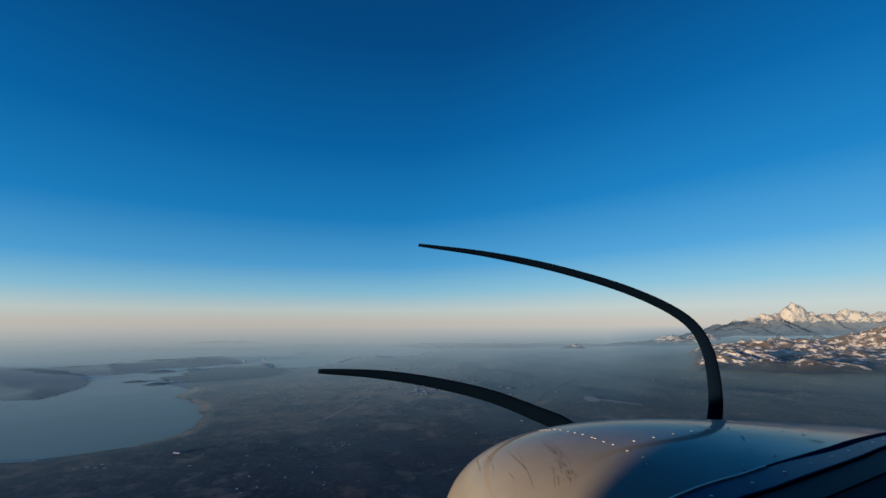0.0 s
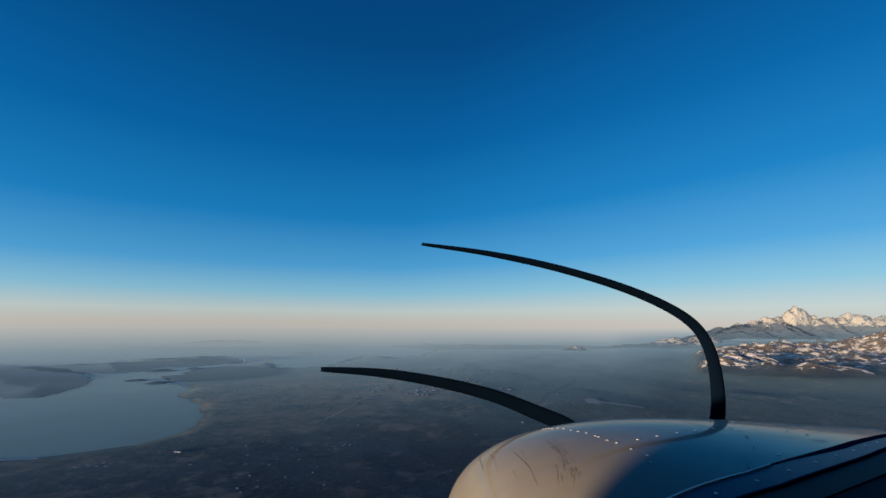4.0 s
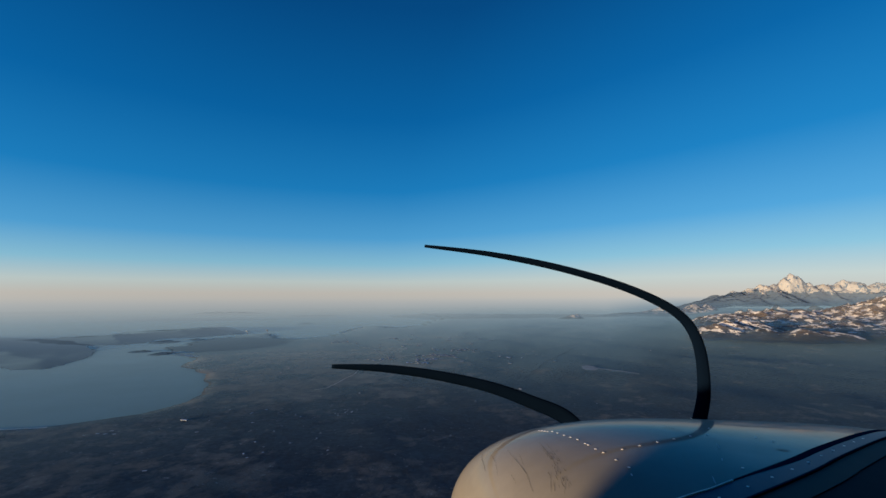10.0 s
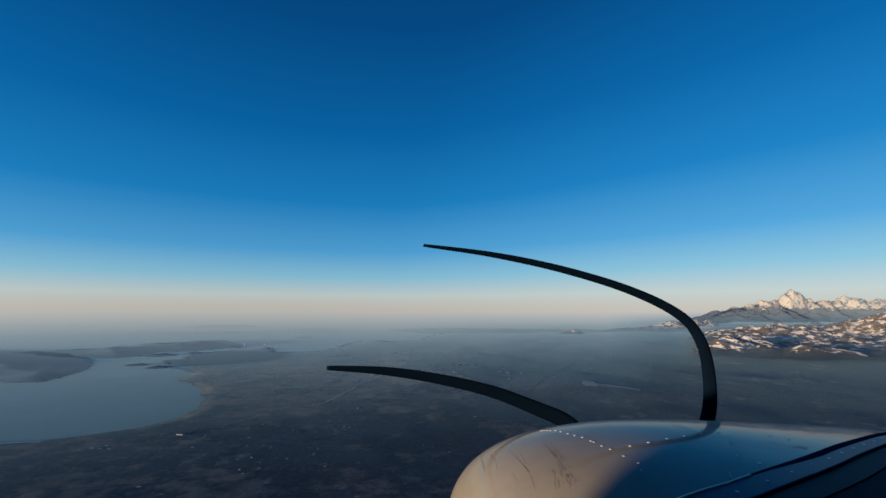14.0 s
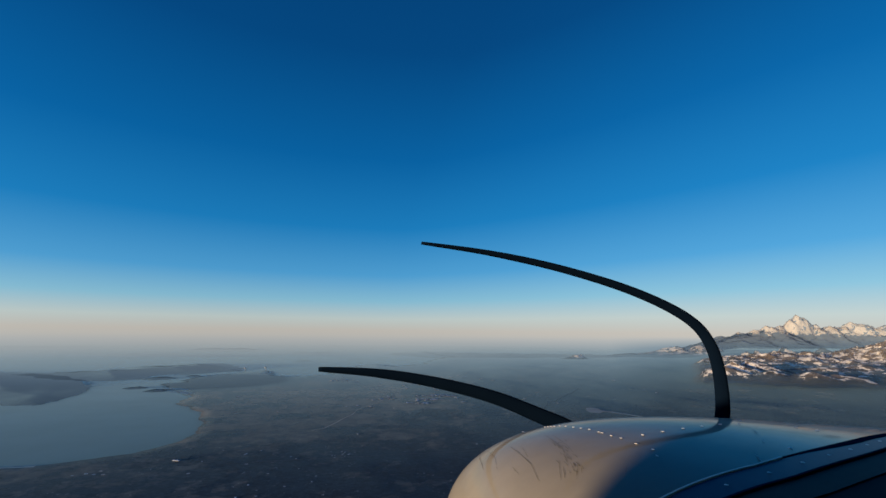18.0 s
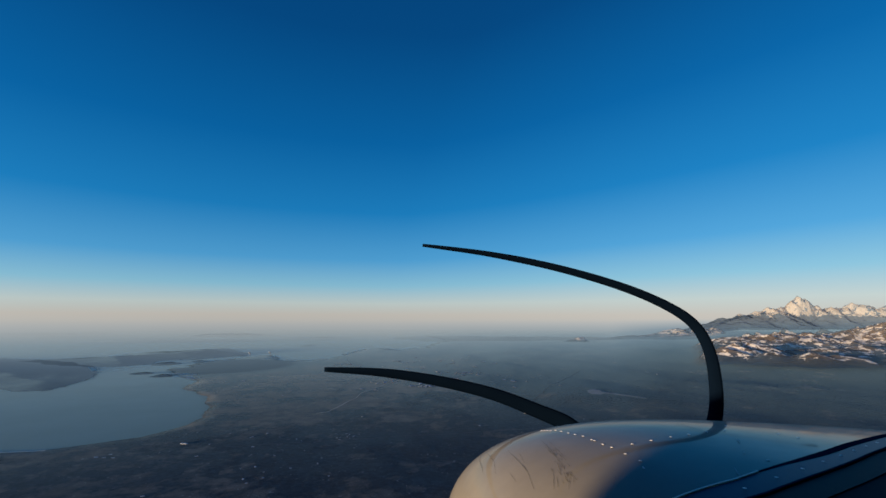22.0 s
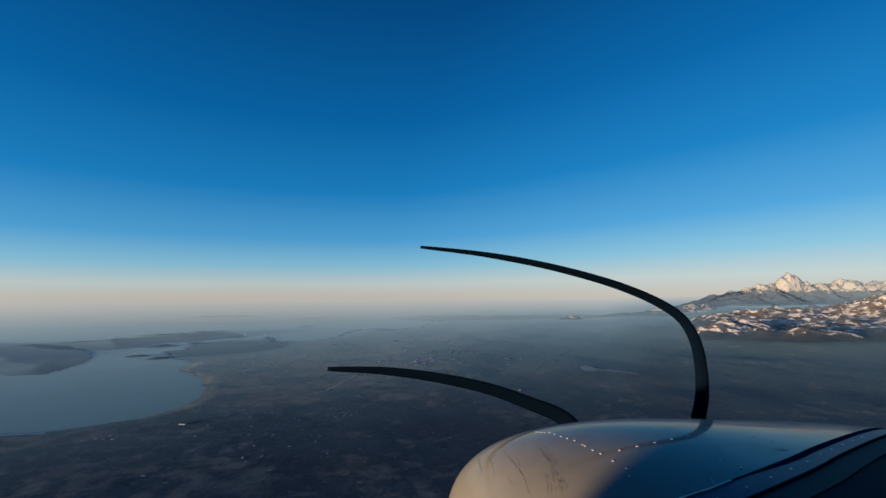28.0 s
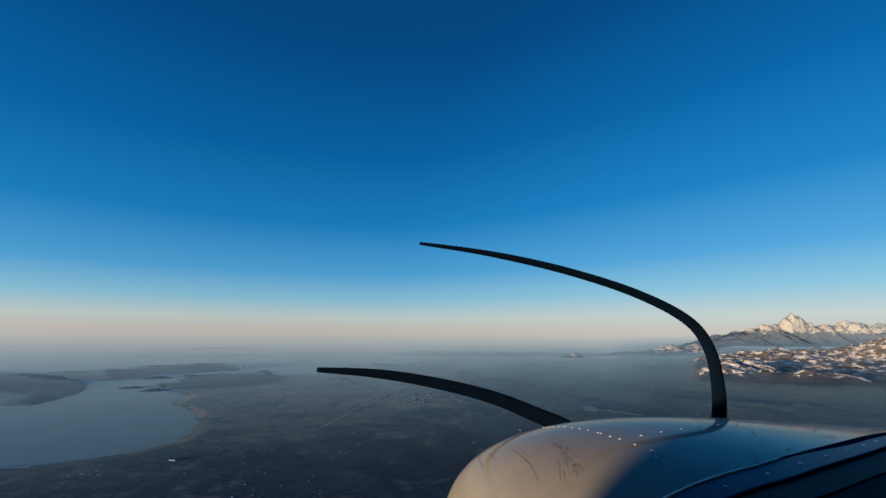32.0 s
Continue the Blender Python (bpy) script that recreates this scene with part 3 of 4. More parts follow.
# ---- mountains ----
def range_of(name, peaks, spread, seed, mat, label, bearings, reaches, shape=(220, 170), rough=0.55, category="mountain", power=1.5, ridges=1, on_land=False):
    a, r = np.meshgrid(np.radians(np.linspace(*bearings, shape[0])), np.geomspace(*reaches, shape[1]), indexing="ij")
    x, y = r * np.sin(a), r * np.cos(a)

    def rise(x, y):
        a, r = np.degrees(np.arctan2(x, y)), np.hypot(x, y)
        wx, wy = warped(x, y, 0.5 * spread, 0.9 * spread, seed)
        ridge = fbm(x, y, 0.55 * spread, 7, seed + 4, ridged=True, keep=0.66)
        z = np.full(x.shape, -6.0)
        for px, py, pz, wide, *own in peaks:
            near = np.clip(1 - np.hypot(x - px, y - py) / (0.22 * spread), 0, 1)
            d = np.hypot((wx + (x - wx) * near) - px, (wy + (y - wy) * near) - py) / (wide * spread)
            cone = np.clip(1 - d * d, 0, 1) if own else np.clip(1 - d, 0, 1) ** power
            top = -6 + (pz + 6) * cone * (1 - rough * (1 - ridge) * 1.5 * (1 - 0.35 * near))
            fold = 0.07 * (pz + 6) * np.clip(6 * cone, 1e-6, 1)            # soft folds where slopes meet
            h = np.clip(0.5 + 0.5 * (top - z) / fold, 0, 1)
            z = z + (top - z) * h + fold * h * (1 - h)
        f = (a - bearings[0]) / (bearings[1] - bearings[0])
        return (z + 6) * np.minimum(smooth(0, 0.06, f), smooth(1, 0.94, f)) * smooth(reaches[0], reaches[0] * 1.08, r) * smooth(reaches[1], reaches[1] * 0.97, r) - 6

    z = rise(x, y)
    over = np.maximum(z + 5.2, 0.0)           # height over the land
    if on_land:
        SLOPES.append(lambda x, y: rise(x, y) + 5.2)
        z = z + 5.2 + np.maximum(land_height(x, y)[0], 0.0)
    proud = z > np.maximum(land_height(x, y)[0], 0.0) - 0.2

    def above(faces, flags):
        return faces[flags.ravel()[faces].any(1)].tolist()

    if ridges == 1:
        verts, faces = sheet(x, y, z)
        ob = new(name, mesh_of(name, verts.tolist(), above(faces, proud), mat, cover=over))
        return tagged(ob, label, category, group="snowy mountains")
    ob = new(name)
    ends = np.linspace(0, shape[0] - 1, ridges + 1).astype(int)
    for i, j in zip(ends, ends[1:]):
        verts, faces = sheet(x[i:j + 1], y[i:j + 1], z[i:j + 1])
        ridge_ob = new("ridge", mesh_of("ridge", verts.tolist(), above(faces, proud[i:j + 1]), mat, cover=over[i:j + 1]))
        ridge_ob.parent = ob
        tagged(ridge_ob)
    return tagged(ob, label, category, group="snowy mountains")


range_of("mountain_range", [(1036, 1850, 22, 0.9), (1105, 1850, 46, 0.9), (1162, 1850, 59, 0.9), (1275, 1850, 68, 0.9), (1355, 1850, 79, 0.9),
                            (1424, 1850, 94, 1.0), (1591, 1850, 65, 1.0), (1707, 1850, 113, 1.1), (1789, 1850, 158, 1.1), (2000, 1800, 180, 1.2),
                            (792, 1344, 59, 0.42), (850, 1390, 61, 0.4), (925, 1440, 56, 0.42), (985, 1610, 37, 0.75), (1010, 1480, 29, 0.7), (1120, 1500, 32, 0.7), (1180, 1480, 35, 0.7), (880, 1270, 37, 0.5), (950, 1230, 39, 0.5),
                            (1020, 1240, 35, 0.5), (1330, 1500, 44, 0.8), (1500, 1500, 53, 0.8), (1700, 1480, 72, 0.9), (1250, 1250, 20, 0.7)],
         430, 70, M_NEAR_PEAKS, "snow-capped forested mountain ridge lit by low sun", (27, 60), (880, 2700), (380, 300), rough=0.6, power=1.5, on_land=True, ridges=6)
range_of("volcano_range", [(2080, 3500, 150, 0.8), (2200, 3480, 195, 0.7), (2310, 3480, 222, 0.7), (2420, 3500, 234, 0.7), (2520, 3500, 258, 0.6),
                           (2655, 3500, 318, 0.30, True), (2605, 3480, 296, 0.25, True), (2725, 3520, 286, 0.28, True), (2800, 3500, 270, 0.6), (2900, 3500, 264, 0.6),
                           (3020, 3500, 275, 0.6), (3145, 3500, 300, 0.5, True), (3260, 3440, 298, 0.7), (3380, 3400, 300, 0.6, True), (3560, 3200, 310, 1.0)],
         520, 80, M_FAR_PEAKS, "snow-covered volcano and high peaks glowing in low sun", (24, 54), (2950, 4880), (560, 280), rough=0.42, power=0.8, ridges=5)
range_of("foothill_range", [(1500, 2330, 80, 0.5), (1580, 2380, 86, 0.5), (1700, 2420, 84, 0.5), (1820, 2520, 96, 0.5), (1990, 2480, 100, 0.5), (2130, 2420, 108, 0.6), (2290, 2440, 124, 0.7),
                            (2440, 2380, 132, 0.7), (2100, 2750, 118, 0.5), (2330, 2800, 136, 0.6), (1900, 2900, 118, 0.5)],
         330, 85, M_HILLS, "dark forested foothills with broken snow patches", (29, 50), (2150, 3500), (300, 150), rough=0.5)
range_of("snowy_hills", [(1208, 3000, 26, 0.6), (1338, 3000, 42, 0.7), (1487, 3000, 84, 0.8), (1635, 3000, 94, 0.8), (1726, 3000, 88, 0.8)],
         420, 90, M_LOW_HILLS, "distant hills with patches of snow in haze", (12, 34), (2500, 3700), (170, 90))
# the knoll's rock and forest are tinted with haze blue too
range_of("snowy_knoll", [(735, 2580, 30, 0.30), (765, 2600, 36, 0.26), (700, 2560, 20, 0.3)],
         300, 96, snow_material("thin_snow_haze_blue", 8, 10, (0.07, 0.09, 0.12), 0.6, (0.03, 0.05, 0.08), 0.47, 0.08, 0.03, 0.8),
         "small far knoll with thin snow patches", (13, 19), (2350, 2900), (60, 50), category="hill")
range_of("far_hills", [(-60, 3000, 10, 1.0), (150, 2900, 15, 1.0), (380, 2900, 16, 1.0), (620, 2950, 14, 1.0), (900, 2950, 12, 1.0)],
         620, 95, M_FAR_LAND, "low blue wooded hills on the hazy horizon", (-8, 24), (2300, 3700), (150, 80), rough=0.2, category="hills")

# ---- ground and water, which is open under the islands ----
bearing = np.concatenate([np.linspace(-62, 62, 430), np.linspace(66, 294, 58)])
reach = np.concatenate([[0.5, 30], np.geomspace(70, 4900, 380)])
rr, aa = np.meshgrid(reach, np.radians(bearing), indexing="ij")
gx, gy = rr * np.sin(aa), rr * np.cos(aa)
gz, gcover = land_height(gx, gy)
verts, faces = sheet(gx, gy, gz, wrap=True)

isle = np.max([rise(gx, gy) for rise in SHORES], 0)
landed = np.clip(isle, -0.3, 0.3).ravel()[faces].mean(1) > 0.0
buried = (np.max([rise(gx, gy) for rise in SLOPES], 0) > 18).ravel()[faces].all(1)
lowest, highest = gz.ravel()[faces].min(1), gz.ravel()[faces].max(1)
ground = new("ground", mesh_of("ground", verts.tolist(), faces[(highest > -0.05) & ~buried][:, ::-1].tolist(), M_LAND, cover=gcover))
tagged(ground, "dark winter farmland and forest reaching to a hazy horizon", "ground", kind="structure")

flat_verts = verts * (1, 1, 0)
water = new("water", mesh_of("water", flat_verts.tolist(), faces[(lowest < 0.05) & ~landed][:, ::-1].tolist(), M_WATER, False))
tagged(water, "calm blue-grey sea water of a wide bay", "water", kind="structure")

# ---- lake, river and shore ----
lake_me = mesh_of("lake", [(x, y, 4.6) for x, y in LAKE], [tuple(range(len(LAKE)))], M_LAKE, False)
tagged(new("lake", lake_me), "narrow pale lake among dark forest", "lake", kind="structure")


def ribbon(name, line, wide, mat, label, category, lift=0.5, seed=1, sway=3.5):
    pts = []
    for (x0, y0), (x1, y1) in zip(line, line[1:]):
        for k in np.linspace(0, 1, 14, endpoint=False):
            pts.append((x0 + (x1 - x0) * k, y0 + (y1 - y0) * k))
    p = np.array(pts)
    p = p + (np.stack([fbm(p[:, 0], p[:, 1], 40, 3, seed), fbm(p[:, 0], p[:, 1], 40, 3, seed + 7)], 1) - 0.5) * sway * wide
    t = np.gradient(p, axis=0)
    n = np.stack([-t[:, 1], t[:, 0]], 1) / (np.hypot(t[:, 0], t[:, 1])[:, None] + 1e-9)
    w = wide * (0.35 + 0.9 * fbm(p[:, 0], p[:, 1], 25, 3, seed + 3))[:, None]
    a, b = p + n * w / 2, p - n * w / 2
    z = np.maximum(land_height(p[:, 0], p[:, 1])[0], 0.1) + lift
    verts = np.concatenate([np.c_[a, z], np.c_[b, z]]).tolist()
    m = len(p)
    ob = new(name, mesh_of(name, verts, [(i, m + i, m + i + 1, i + 1) for i in range(m - 1)], mat))
    return tagged(ob, label, category, kind="structure")


ribbon("river", [(-175, 640), (-160, 654), (-150, 720), (-141, 812), (-120, 900), (-111, 978), (-160, 1090), (-250, 1250), (-300, 1420)], 2.2, M_LAKE,
       "thin pale river winding through flat farmland", "river")
for k, line in enumerate([[(-420, 800), (-250, 760), (-60, 800)], [(-300, 620), (-180, 660), (20, 690)], [(-380, 930), (-180, 950), (60, 980)],
                          [(-330, 1150), (-150, 1180), (120, 1250)], [(-260, 560), (-190, 800), (-190, 1050)], [(-60, 640), (-20, 880), (60, 1120)],
                          [(-220, 480), (-60, 520), (120, 560)], [(120, 700), (200, 900), (330, 1150)], [(-480, 1040), (-300, 1060), (-80, 1090)]]):
    ribbon("road", line, 1.3, M_ROAD, "thin pale country road across the plain", "road", 0.25, 20 + k)
ribbon("beach", [(-640, 405), (-520, 436), (-429, 458), (-388, 472)], 5.0, M_SAND, "pale wet sand along the bay shore", "beach", 0.3, 5)
ribbon("tidal_flat", [(-590, 1005), (-560, 1000), (-520, 995)], 6.0, M_SAND, "pale tidal mudflat near the islets", "mudflat", 0.3, 6)

# pale ribbons that paint sky glints on the water's edge
for k, line in enumerate([[(-606, 1035), (-560, 1018), (-520, 980)], [(-640, 1075), (-600, 1062), (-555, 1045)], [(-694, 1335), (-668, 1420), (-645, 1500)],
                          [(-720, 1585), (-680, 1580), (-640, 1572)], [(-490, 1425), (-425, 1392), (-360, 1468)], [(-352, 1600), (-335, 1800), (-322, 1905)],
                          [(-905, 1192), (-865, 1150), (-835, 1110)], [(-1077, 1502), (-1085, 1560), (-1092, 1625)], [(-560, 1440), (-545, 1500), (-580, 1570)],
                          [(-240, 1930), (-180, 1860), (-110, 1980)]]):
    ribbon("mudflat", line, 19.0, M_SAND, "pale strip painted as a shoreline glint between the wooded islands", "mudflat", 0.4, 40 + k, 1.0)


# ---- aircraft ----
def part(name, bm, mat, parent, label="", smooth_faces=False):
    me = bpy.data.meshes.new(name)
    bm.normal_update()
    bm.to_mesh(me)
    bm.free()
    me.materials.append(mat)
    if smooth_faces:
        me.polygons.foreach_set("use_smooth", [True] * len(me.polygons))
    ob = new(name, me)
    ob.parent = parent
    return tagged(ob, label)


def bm_of(verts, faces):
    bm = bmesh.new()
    vs = [bm.verts.new(v) for v in verts]
    for f in faces:
        bm.faces.new([vs[i] for i in f])
    return bm


MID, HALF, ROUND, SIDE, TOP, DROP, NOSE, BLUNT, TAPER, DIP, LEAN = 1.0885, 0.8696, 3.383, 0.4006, -0.257, 0.2155, 1.616, 2.90, 1.097, 0.0324, -0.0738


def base_line(u):
    """Where the cowling meets the windscreen, in plan."""
    d = min(u - 0.55, 0.35)
    return 0.625 + (0.25 * d + 0.41 * d * d if d > 0 else 0.09 * d) + 0.495 * max(u - 0.90, 0)


def skin(s, v, out=0.0):
    """A point of the cowling's skin: s from -1 (left edge) to 1, v forward."""
    k = min(max((v - TAPER) / (NOSE - TAPER), 0), 1)
    c = (1 - k ** BLUNT) ** (1 / BLUNT)
    u = MID + HALF * s * (0.45 + 0.55 * c)
    z = TOP + LEAN * (u - MID) - DROP * max((v - 0.65) / 0.9, 0) ** 3.175 - SIDE * (1 - (1 - min(abs(s), 1) ** ROUND) ** (1 / ROUND)) - DIP * (1 - c)
    return Vector((u, v, z + out)) * SIZE


def skin_at(u, v, out=0.0):
    k = min(max((v - TAPER) / (NOSE - TAPER), 0), 1)
    c = (1 - k ** BLUNT) ** (1 / BLUNT)
    return skin((u - MID) / (HALF * (0.45 + 0.55 * c)), v, out)


plane = new("light_aircraft")
plane.matrix_world = PLANE
tagged(plane, "nose of a light aircraft with cream cowling and dark propeller", "aircraft")

rows, cols = 70, 121
verts, faces = [], []
for i in range(rows):
    f = math.sin((i / (rows - 1)) ** 0.8 * math.pi / 2)
    for j in range(cols):
        q = 2 * j / (cols - 1) - 1
        s = math.copysign(1 - (1 - abs(q)) ** 1.6, q)
        v0 = base_line(MID + HALF * s)
        verts.append(skin(s, v0 + (NOSE - v0) * f))
for i in range(rows - 1):
    for j in range(cols - 1):
        faces.append((i * cols + j, i * cols + j + 1, (i + 1) * cols + j + 1, (i + 1) * cols + j))
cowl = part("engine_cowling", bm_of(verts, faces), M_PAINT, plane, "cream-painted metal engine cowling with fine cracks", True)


def strip(name, u0, u1, back, front, out, mat, label, thick=0.012, grow=0.0):
    """A flat strip along the windscreen's foot, with its own thickness; it may grow from nothing to its width."""
    n, vs, fs = 40, [], []
    for k in range(n + 1):
        u = u0 + (u1 - u0) * k / n
        tail = front - (front - back) * (1 if grow == 0 else 0.04 + 0.96 * float(smooth(u0, u0 + grow, u)))
        for off, lift in ((front, out - thick), (front, out), (tail, out), (tail, out - thick)):
            vs.append(skin_at(u, base_line(u) + off, lift))
    for k in range(n):
        for e in range(4):
            fs.append((4 * k + e, 4 * k + (e + 1) % 4, 4 * k + 4 + (e + 1) % 4, 4 * k + 4 + e))
    return part(name, bm_of(vs, fs), mat, plane, label, False)


strip("rubber_seal", 0.56, 1.45, -0.013, 0.003, 0.0018, M_RUBBER, "black rubber seal at the windscreen foot", 0.012, 0.30)
strip("edge_trim", 0.335, 0.608, -0.001, 0.0025, 0.003, M_TRIM, "thin edge painted beige as a sun glint", 0.006)
foot = strip("windscreen_strip", 0.335, 1.45, -0.049, -0.002, 0.001, M_STRIP, "blue-grey metal strip under the windscreen")
strip("rubber_seal", 0.335, 1.45, -0.054, -0.0497, 0.0015, M_RUBBER, "black rubber seal at the windscreen foot")
strip("panel_edge", 0.335, 1.45, -0.100, -0.0545, -0.002, M_BROWN, "dull brown edge of the glareshield", 0.02)
dash = strip("glareshield", 0.28, 1.45, -0.45, -0.101, -0.004, M_DASH, "dark matte glareshield in deep shade", 0.02)


def dome(radius, height, seg=8):
    bm = bmesh.new()
    rings = [[bm.verts.new((radius * c * math.cos(2 * math.pi * k / seg), radius * c * math.sin(2 * math.pi * k / seg), height * h)) for k in range(seg)]
             for c, h in ((1, 0), (0.85, 0.6), (0.5, 0.95))]
    for a, b in zip(rings, rings[1:]):
        for k in range(seg):
            bm.faces.new((a[k], a[(k + 1) % seg], b[(k + 1) % seg], b[k]))
    bm.faces.new(rings[-1])
    return bm


def screws(points, parent, radius=0.0023):
    first = part("screw", dome(radius, 0.0005), M_SCREW, parent, "steel screw head painted glint-white", True)
    for k, p in enumerate(points):
        ob = first if k == 0 else new("screw", first.data)
        ob.parent = parent
        ob.location = p
        if k:
            tagged(ob, "steel screw head painted glint-white")


SCREWS = [(0.458, 1.148), (0.461, 1.136), (0.463, 1.122), (0.465, 1.107), (0.472, 1.092), (0.473, 1.062), (0.474, 1.025), (0.477, 0.996), (0.481, 0.966), (0.481, 0.927), (0.482, 0.916), (0.482, 0.882), (0.485, 0.854), (0.485, 0.806), (0.487, 0.762), (0.525, 0.848), (0.568, 0.851), (0.616, 0.859), (0.664, 0.869), (0.716, 0.883), (0.765, 0.89), (0.82, 0.95), (0.868, 0.863), (0.88, 0.829), (0.669, 0.686)]
screws([skin_at(u, v, 0.001) for u, v in SCREWS], cowl)
screws([skin_at(0.40 + 0.07 * k, base_line(0.40 + 0.07 * k) - 0.030, 0.003) for k in range(12)], foot, 0.0020)


def crack(line, wide, seed, mat=M_CRACK, name="paint_crack", label="thin dark crack in the paint", lift=0.0012):
    """A wandering line on the skin through points of the plan, thin at its ends."""
    r = random.Random(seed)
    vs, n, side, steps = [], 0, 0.0, 9
    for (u0, v0), (u1, v1) in zip(line, line[1:]):
        for k in range(steps):
            f = k / steps
            side += r.uniform(-1, 1) * 0.0006
            along = n / (steps * (len(line) - 1))
            w = wide * (0.35 + math.sin(along * math.pi)) * r.uniform(0.55, 1.35)
            u, v = u0 + (u1 - u0) * f + side, v0 + (v1 - v0) * f
            vs += [skin_at(u - w, v, lift), skin_at(u + w, v, lift)]
            n += 1
    return part(name, bm_of(vs, [(2 * k, 2 * k + 1, 2 * k + 3, 2 * k + 2) for k in range(n - 1)]), mat, cowl, label)


CRACKS = [[(0.327, 1.258), (0.299, 1.17), (0.279, 1.058)],
          [(0.287, 1.062)],
          [(0.327, 1.212), (0.308, 1.067), (0.292, 0.991)],
          [(0.348, 1.091), (0.338, 0.988), (0.33, 0.905), (0.313, 0.823)],
          [(0.356, 1.028), (0.339, 0.939)],
          [(0.31, 0.952), (0.305, 0.897)],
          [(0.411, 1.031), (0.397, 0.934), (0.38, 0.849)],
          [(0.421, 1.023), (0.407, 0.919), (0.395, 0.856)],
          [(0.401, 0.993), (0.389, 0.892)],
          [(0.365, 0.854), (0.334, 0.778)],
          [(0.372, 0.827), (0.362, 0.789)],
          [(0.383, 0.818), (0.349, 0.755)],
          [(0.358, 0.824), (0.344, 0.782)],
          [(0.422, 0.732), (0.403, 0.705)],
          [(0.376, 0.792), (0.366, 0.768)]]
for k, line in enumerate(CRACKS):
    crack(line, 0.00015 if k % 3 else 0.00022, k)
# short flakes of lost paint behind the long cracks
r = random.Random(11)
for k in range(34):
    v = r.uniform(0.79, 0.95)
    u = 0.372 + 0.22 * (v - 0.81) + r.gauss(0, 0.010)
    crack([(u, v), (u - 0.003, v - r.uniform(0.008, 0.03))], r.uniform(0.00012, 0.00028), 80 + k, name="paint_flake", label="short dark flake of lost paint")
STREAK = [(0.727, 0.993), (0.724, 0.944), (0.712, 0.881), (0.763, 0.84), (0.801, 0.806), (0.834, 0.774), (0.853, 0.757)]
crack(STREAK, 0.0009, 50, M_STAIN, "dark_streak", "faint dark streak on the cowling", 0.0010)
crack([STREAK[0], STREAK[1]], 0.0004, 51, M_CRACK, "dark_streak", "faint dark streak on the cowling", 0.0014)
crack([(u, v + 0.004) for u, v in STREAK[-2:]], 0.006, 52, M_STAIN, "dark_smudge", "dark smudge on the cowling", 0.0014)
# pale streaks paint windscreen glints, along with scratches, onto the skin
for k, line in enumerate([[(0.729, 0.818), (0.708, 0.785)], [(0.59, 0.668), (0.569, 0.634)], [(0.669, 0.737), (0.659, 0.723)], [(0.475, 0.738), (0.473, 0.726)]]):
    crack(line, 0.0010, 60 + k, M_GLINT_SCUFF, "glint_scuff", "pale painted glint and scratch on the cowling", 0.0015)

# propeller, at rest: blades bent to fit curved streaks in the camera's view, on a hub behind the nose
HUB = Vector((1.02, 1.85, -0.68))
bm = bmesh.new()
bmesh.ops.create_cone(bm, cap_ends=True, segments=32, radius1=0.08, radius2=0.07, depth=0.14, matrix=Matrix.Translation(HUB * SIZE) @ pose(0, 0, 0, 90))
prop = part("propeller", bm, M_BLADE, plane, "dark propeller with long blades bent to fit the view", True)


def blade(points, widths):
    """A blade bent to fit the view, through plan points (across, height) in the propeller's disc."""
    p = np.array(points, float)
    t = np.linspace(0, len(p) - 1, 60)
    k = np.clip(t.astype(int), 0, len(p) - 2)
    f = (t - k)[:, None]
    a, b, c, d = (p[np.clip(k + o, 0, len(p) - 1)] for o in (-1, 0, 1, 2))
    q = 0.5 * (2 * b + (c - a) * f + (2 * a - 5 * b + 4 * c - d) * f ** 2 + (3 * b - a - 3 * c + d) * f ** 3)
    g = np.gradient(q, axis=0)
    n = np.stack([-g[:, 1], g[:, 0]], 1) / np.hypot(g[:, 0], g[:, 1])[:, None]
    w = 0.64 * np.interp(t / t[-1], np.linspace(0, 1, len(widths)), widths)
    vs, fs, m = [], [], 10
    for i in range(60):
        for e in range(m):
            an = 2 * math.pi * e / m
            off, dep = w[i] / 2 * math.cos(an), (0.004 + 0.16 * w[i]) * math.sin(an) + 0.25 * w[i] * math.cos(an)
            vs.append(Vector((q[i, 0] + n[i, 0] * off, HUB.y + dep, q[i, 1] + n[i, 1] * off)) * SIZE)
    for i in range(59):
        for e in range(m):
            fs.append((i * m + e, i * m + (e + 1) % m, (i + 1) * m + (e + 1) % m, (i + 1) * m + e))
    fs += [tuple(range(m)), tuple(range(59 * m, 60 * m))]
    return part("blade", bm_of(vs, fs), M_BLADE, prop, "dark propeller blade bent to fit the view", True)


blade([(1.0, -0.62), (0.93, -0.52), (0.845, -0.44), (0.71, -0.38), (0.525, -0.31), (0.30, -0.255), (0.08, -0.22), (-0.14, -0.205)], [0.09, 0.10, 0.10, 0.085, 0.072, 0.058, 0.028])
blade([(1.10, -0.66), (1.43, -0.60), (1.526, -0.445), (1.546, -0.276), (1.515, -0.112), (1.415, 0.005), (1.18, 0.112), (0.859, 0.200), (0.538, 0.258), (0.235, 0.29)],
      [0.10, 0.09, 0.08, 0.07, 0.06, 0.05, 0.04, 0.018])


def slab(name, lo, hi, label):
    bm = bmesh.new()
    bmesh.ops.create_cube(bm, size=1)
    for v in bm.verts:
        v.co = [(lo[i] + (hi[i] - lo[i]) * (v.co[i] + 0.5)) * SIZE for i in range(3)]
    bmesh.ops.bevel(bm, geom=bm.edges[:], offset=0.01, segments=2, affect="EDGES")
    return part(name, bm, M_CABIN, plane, label)


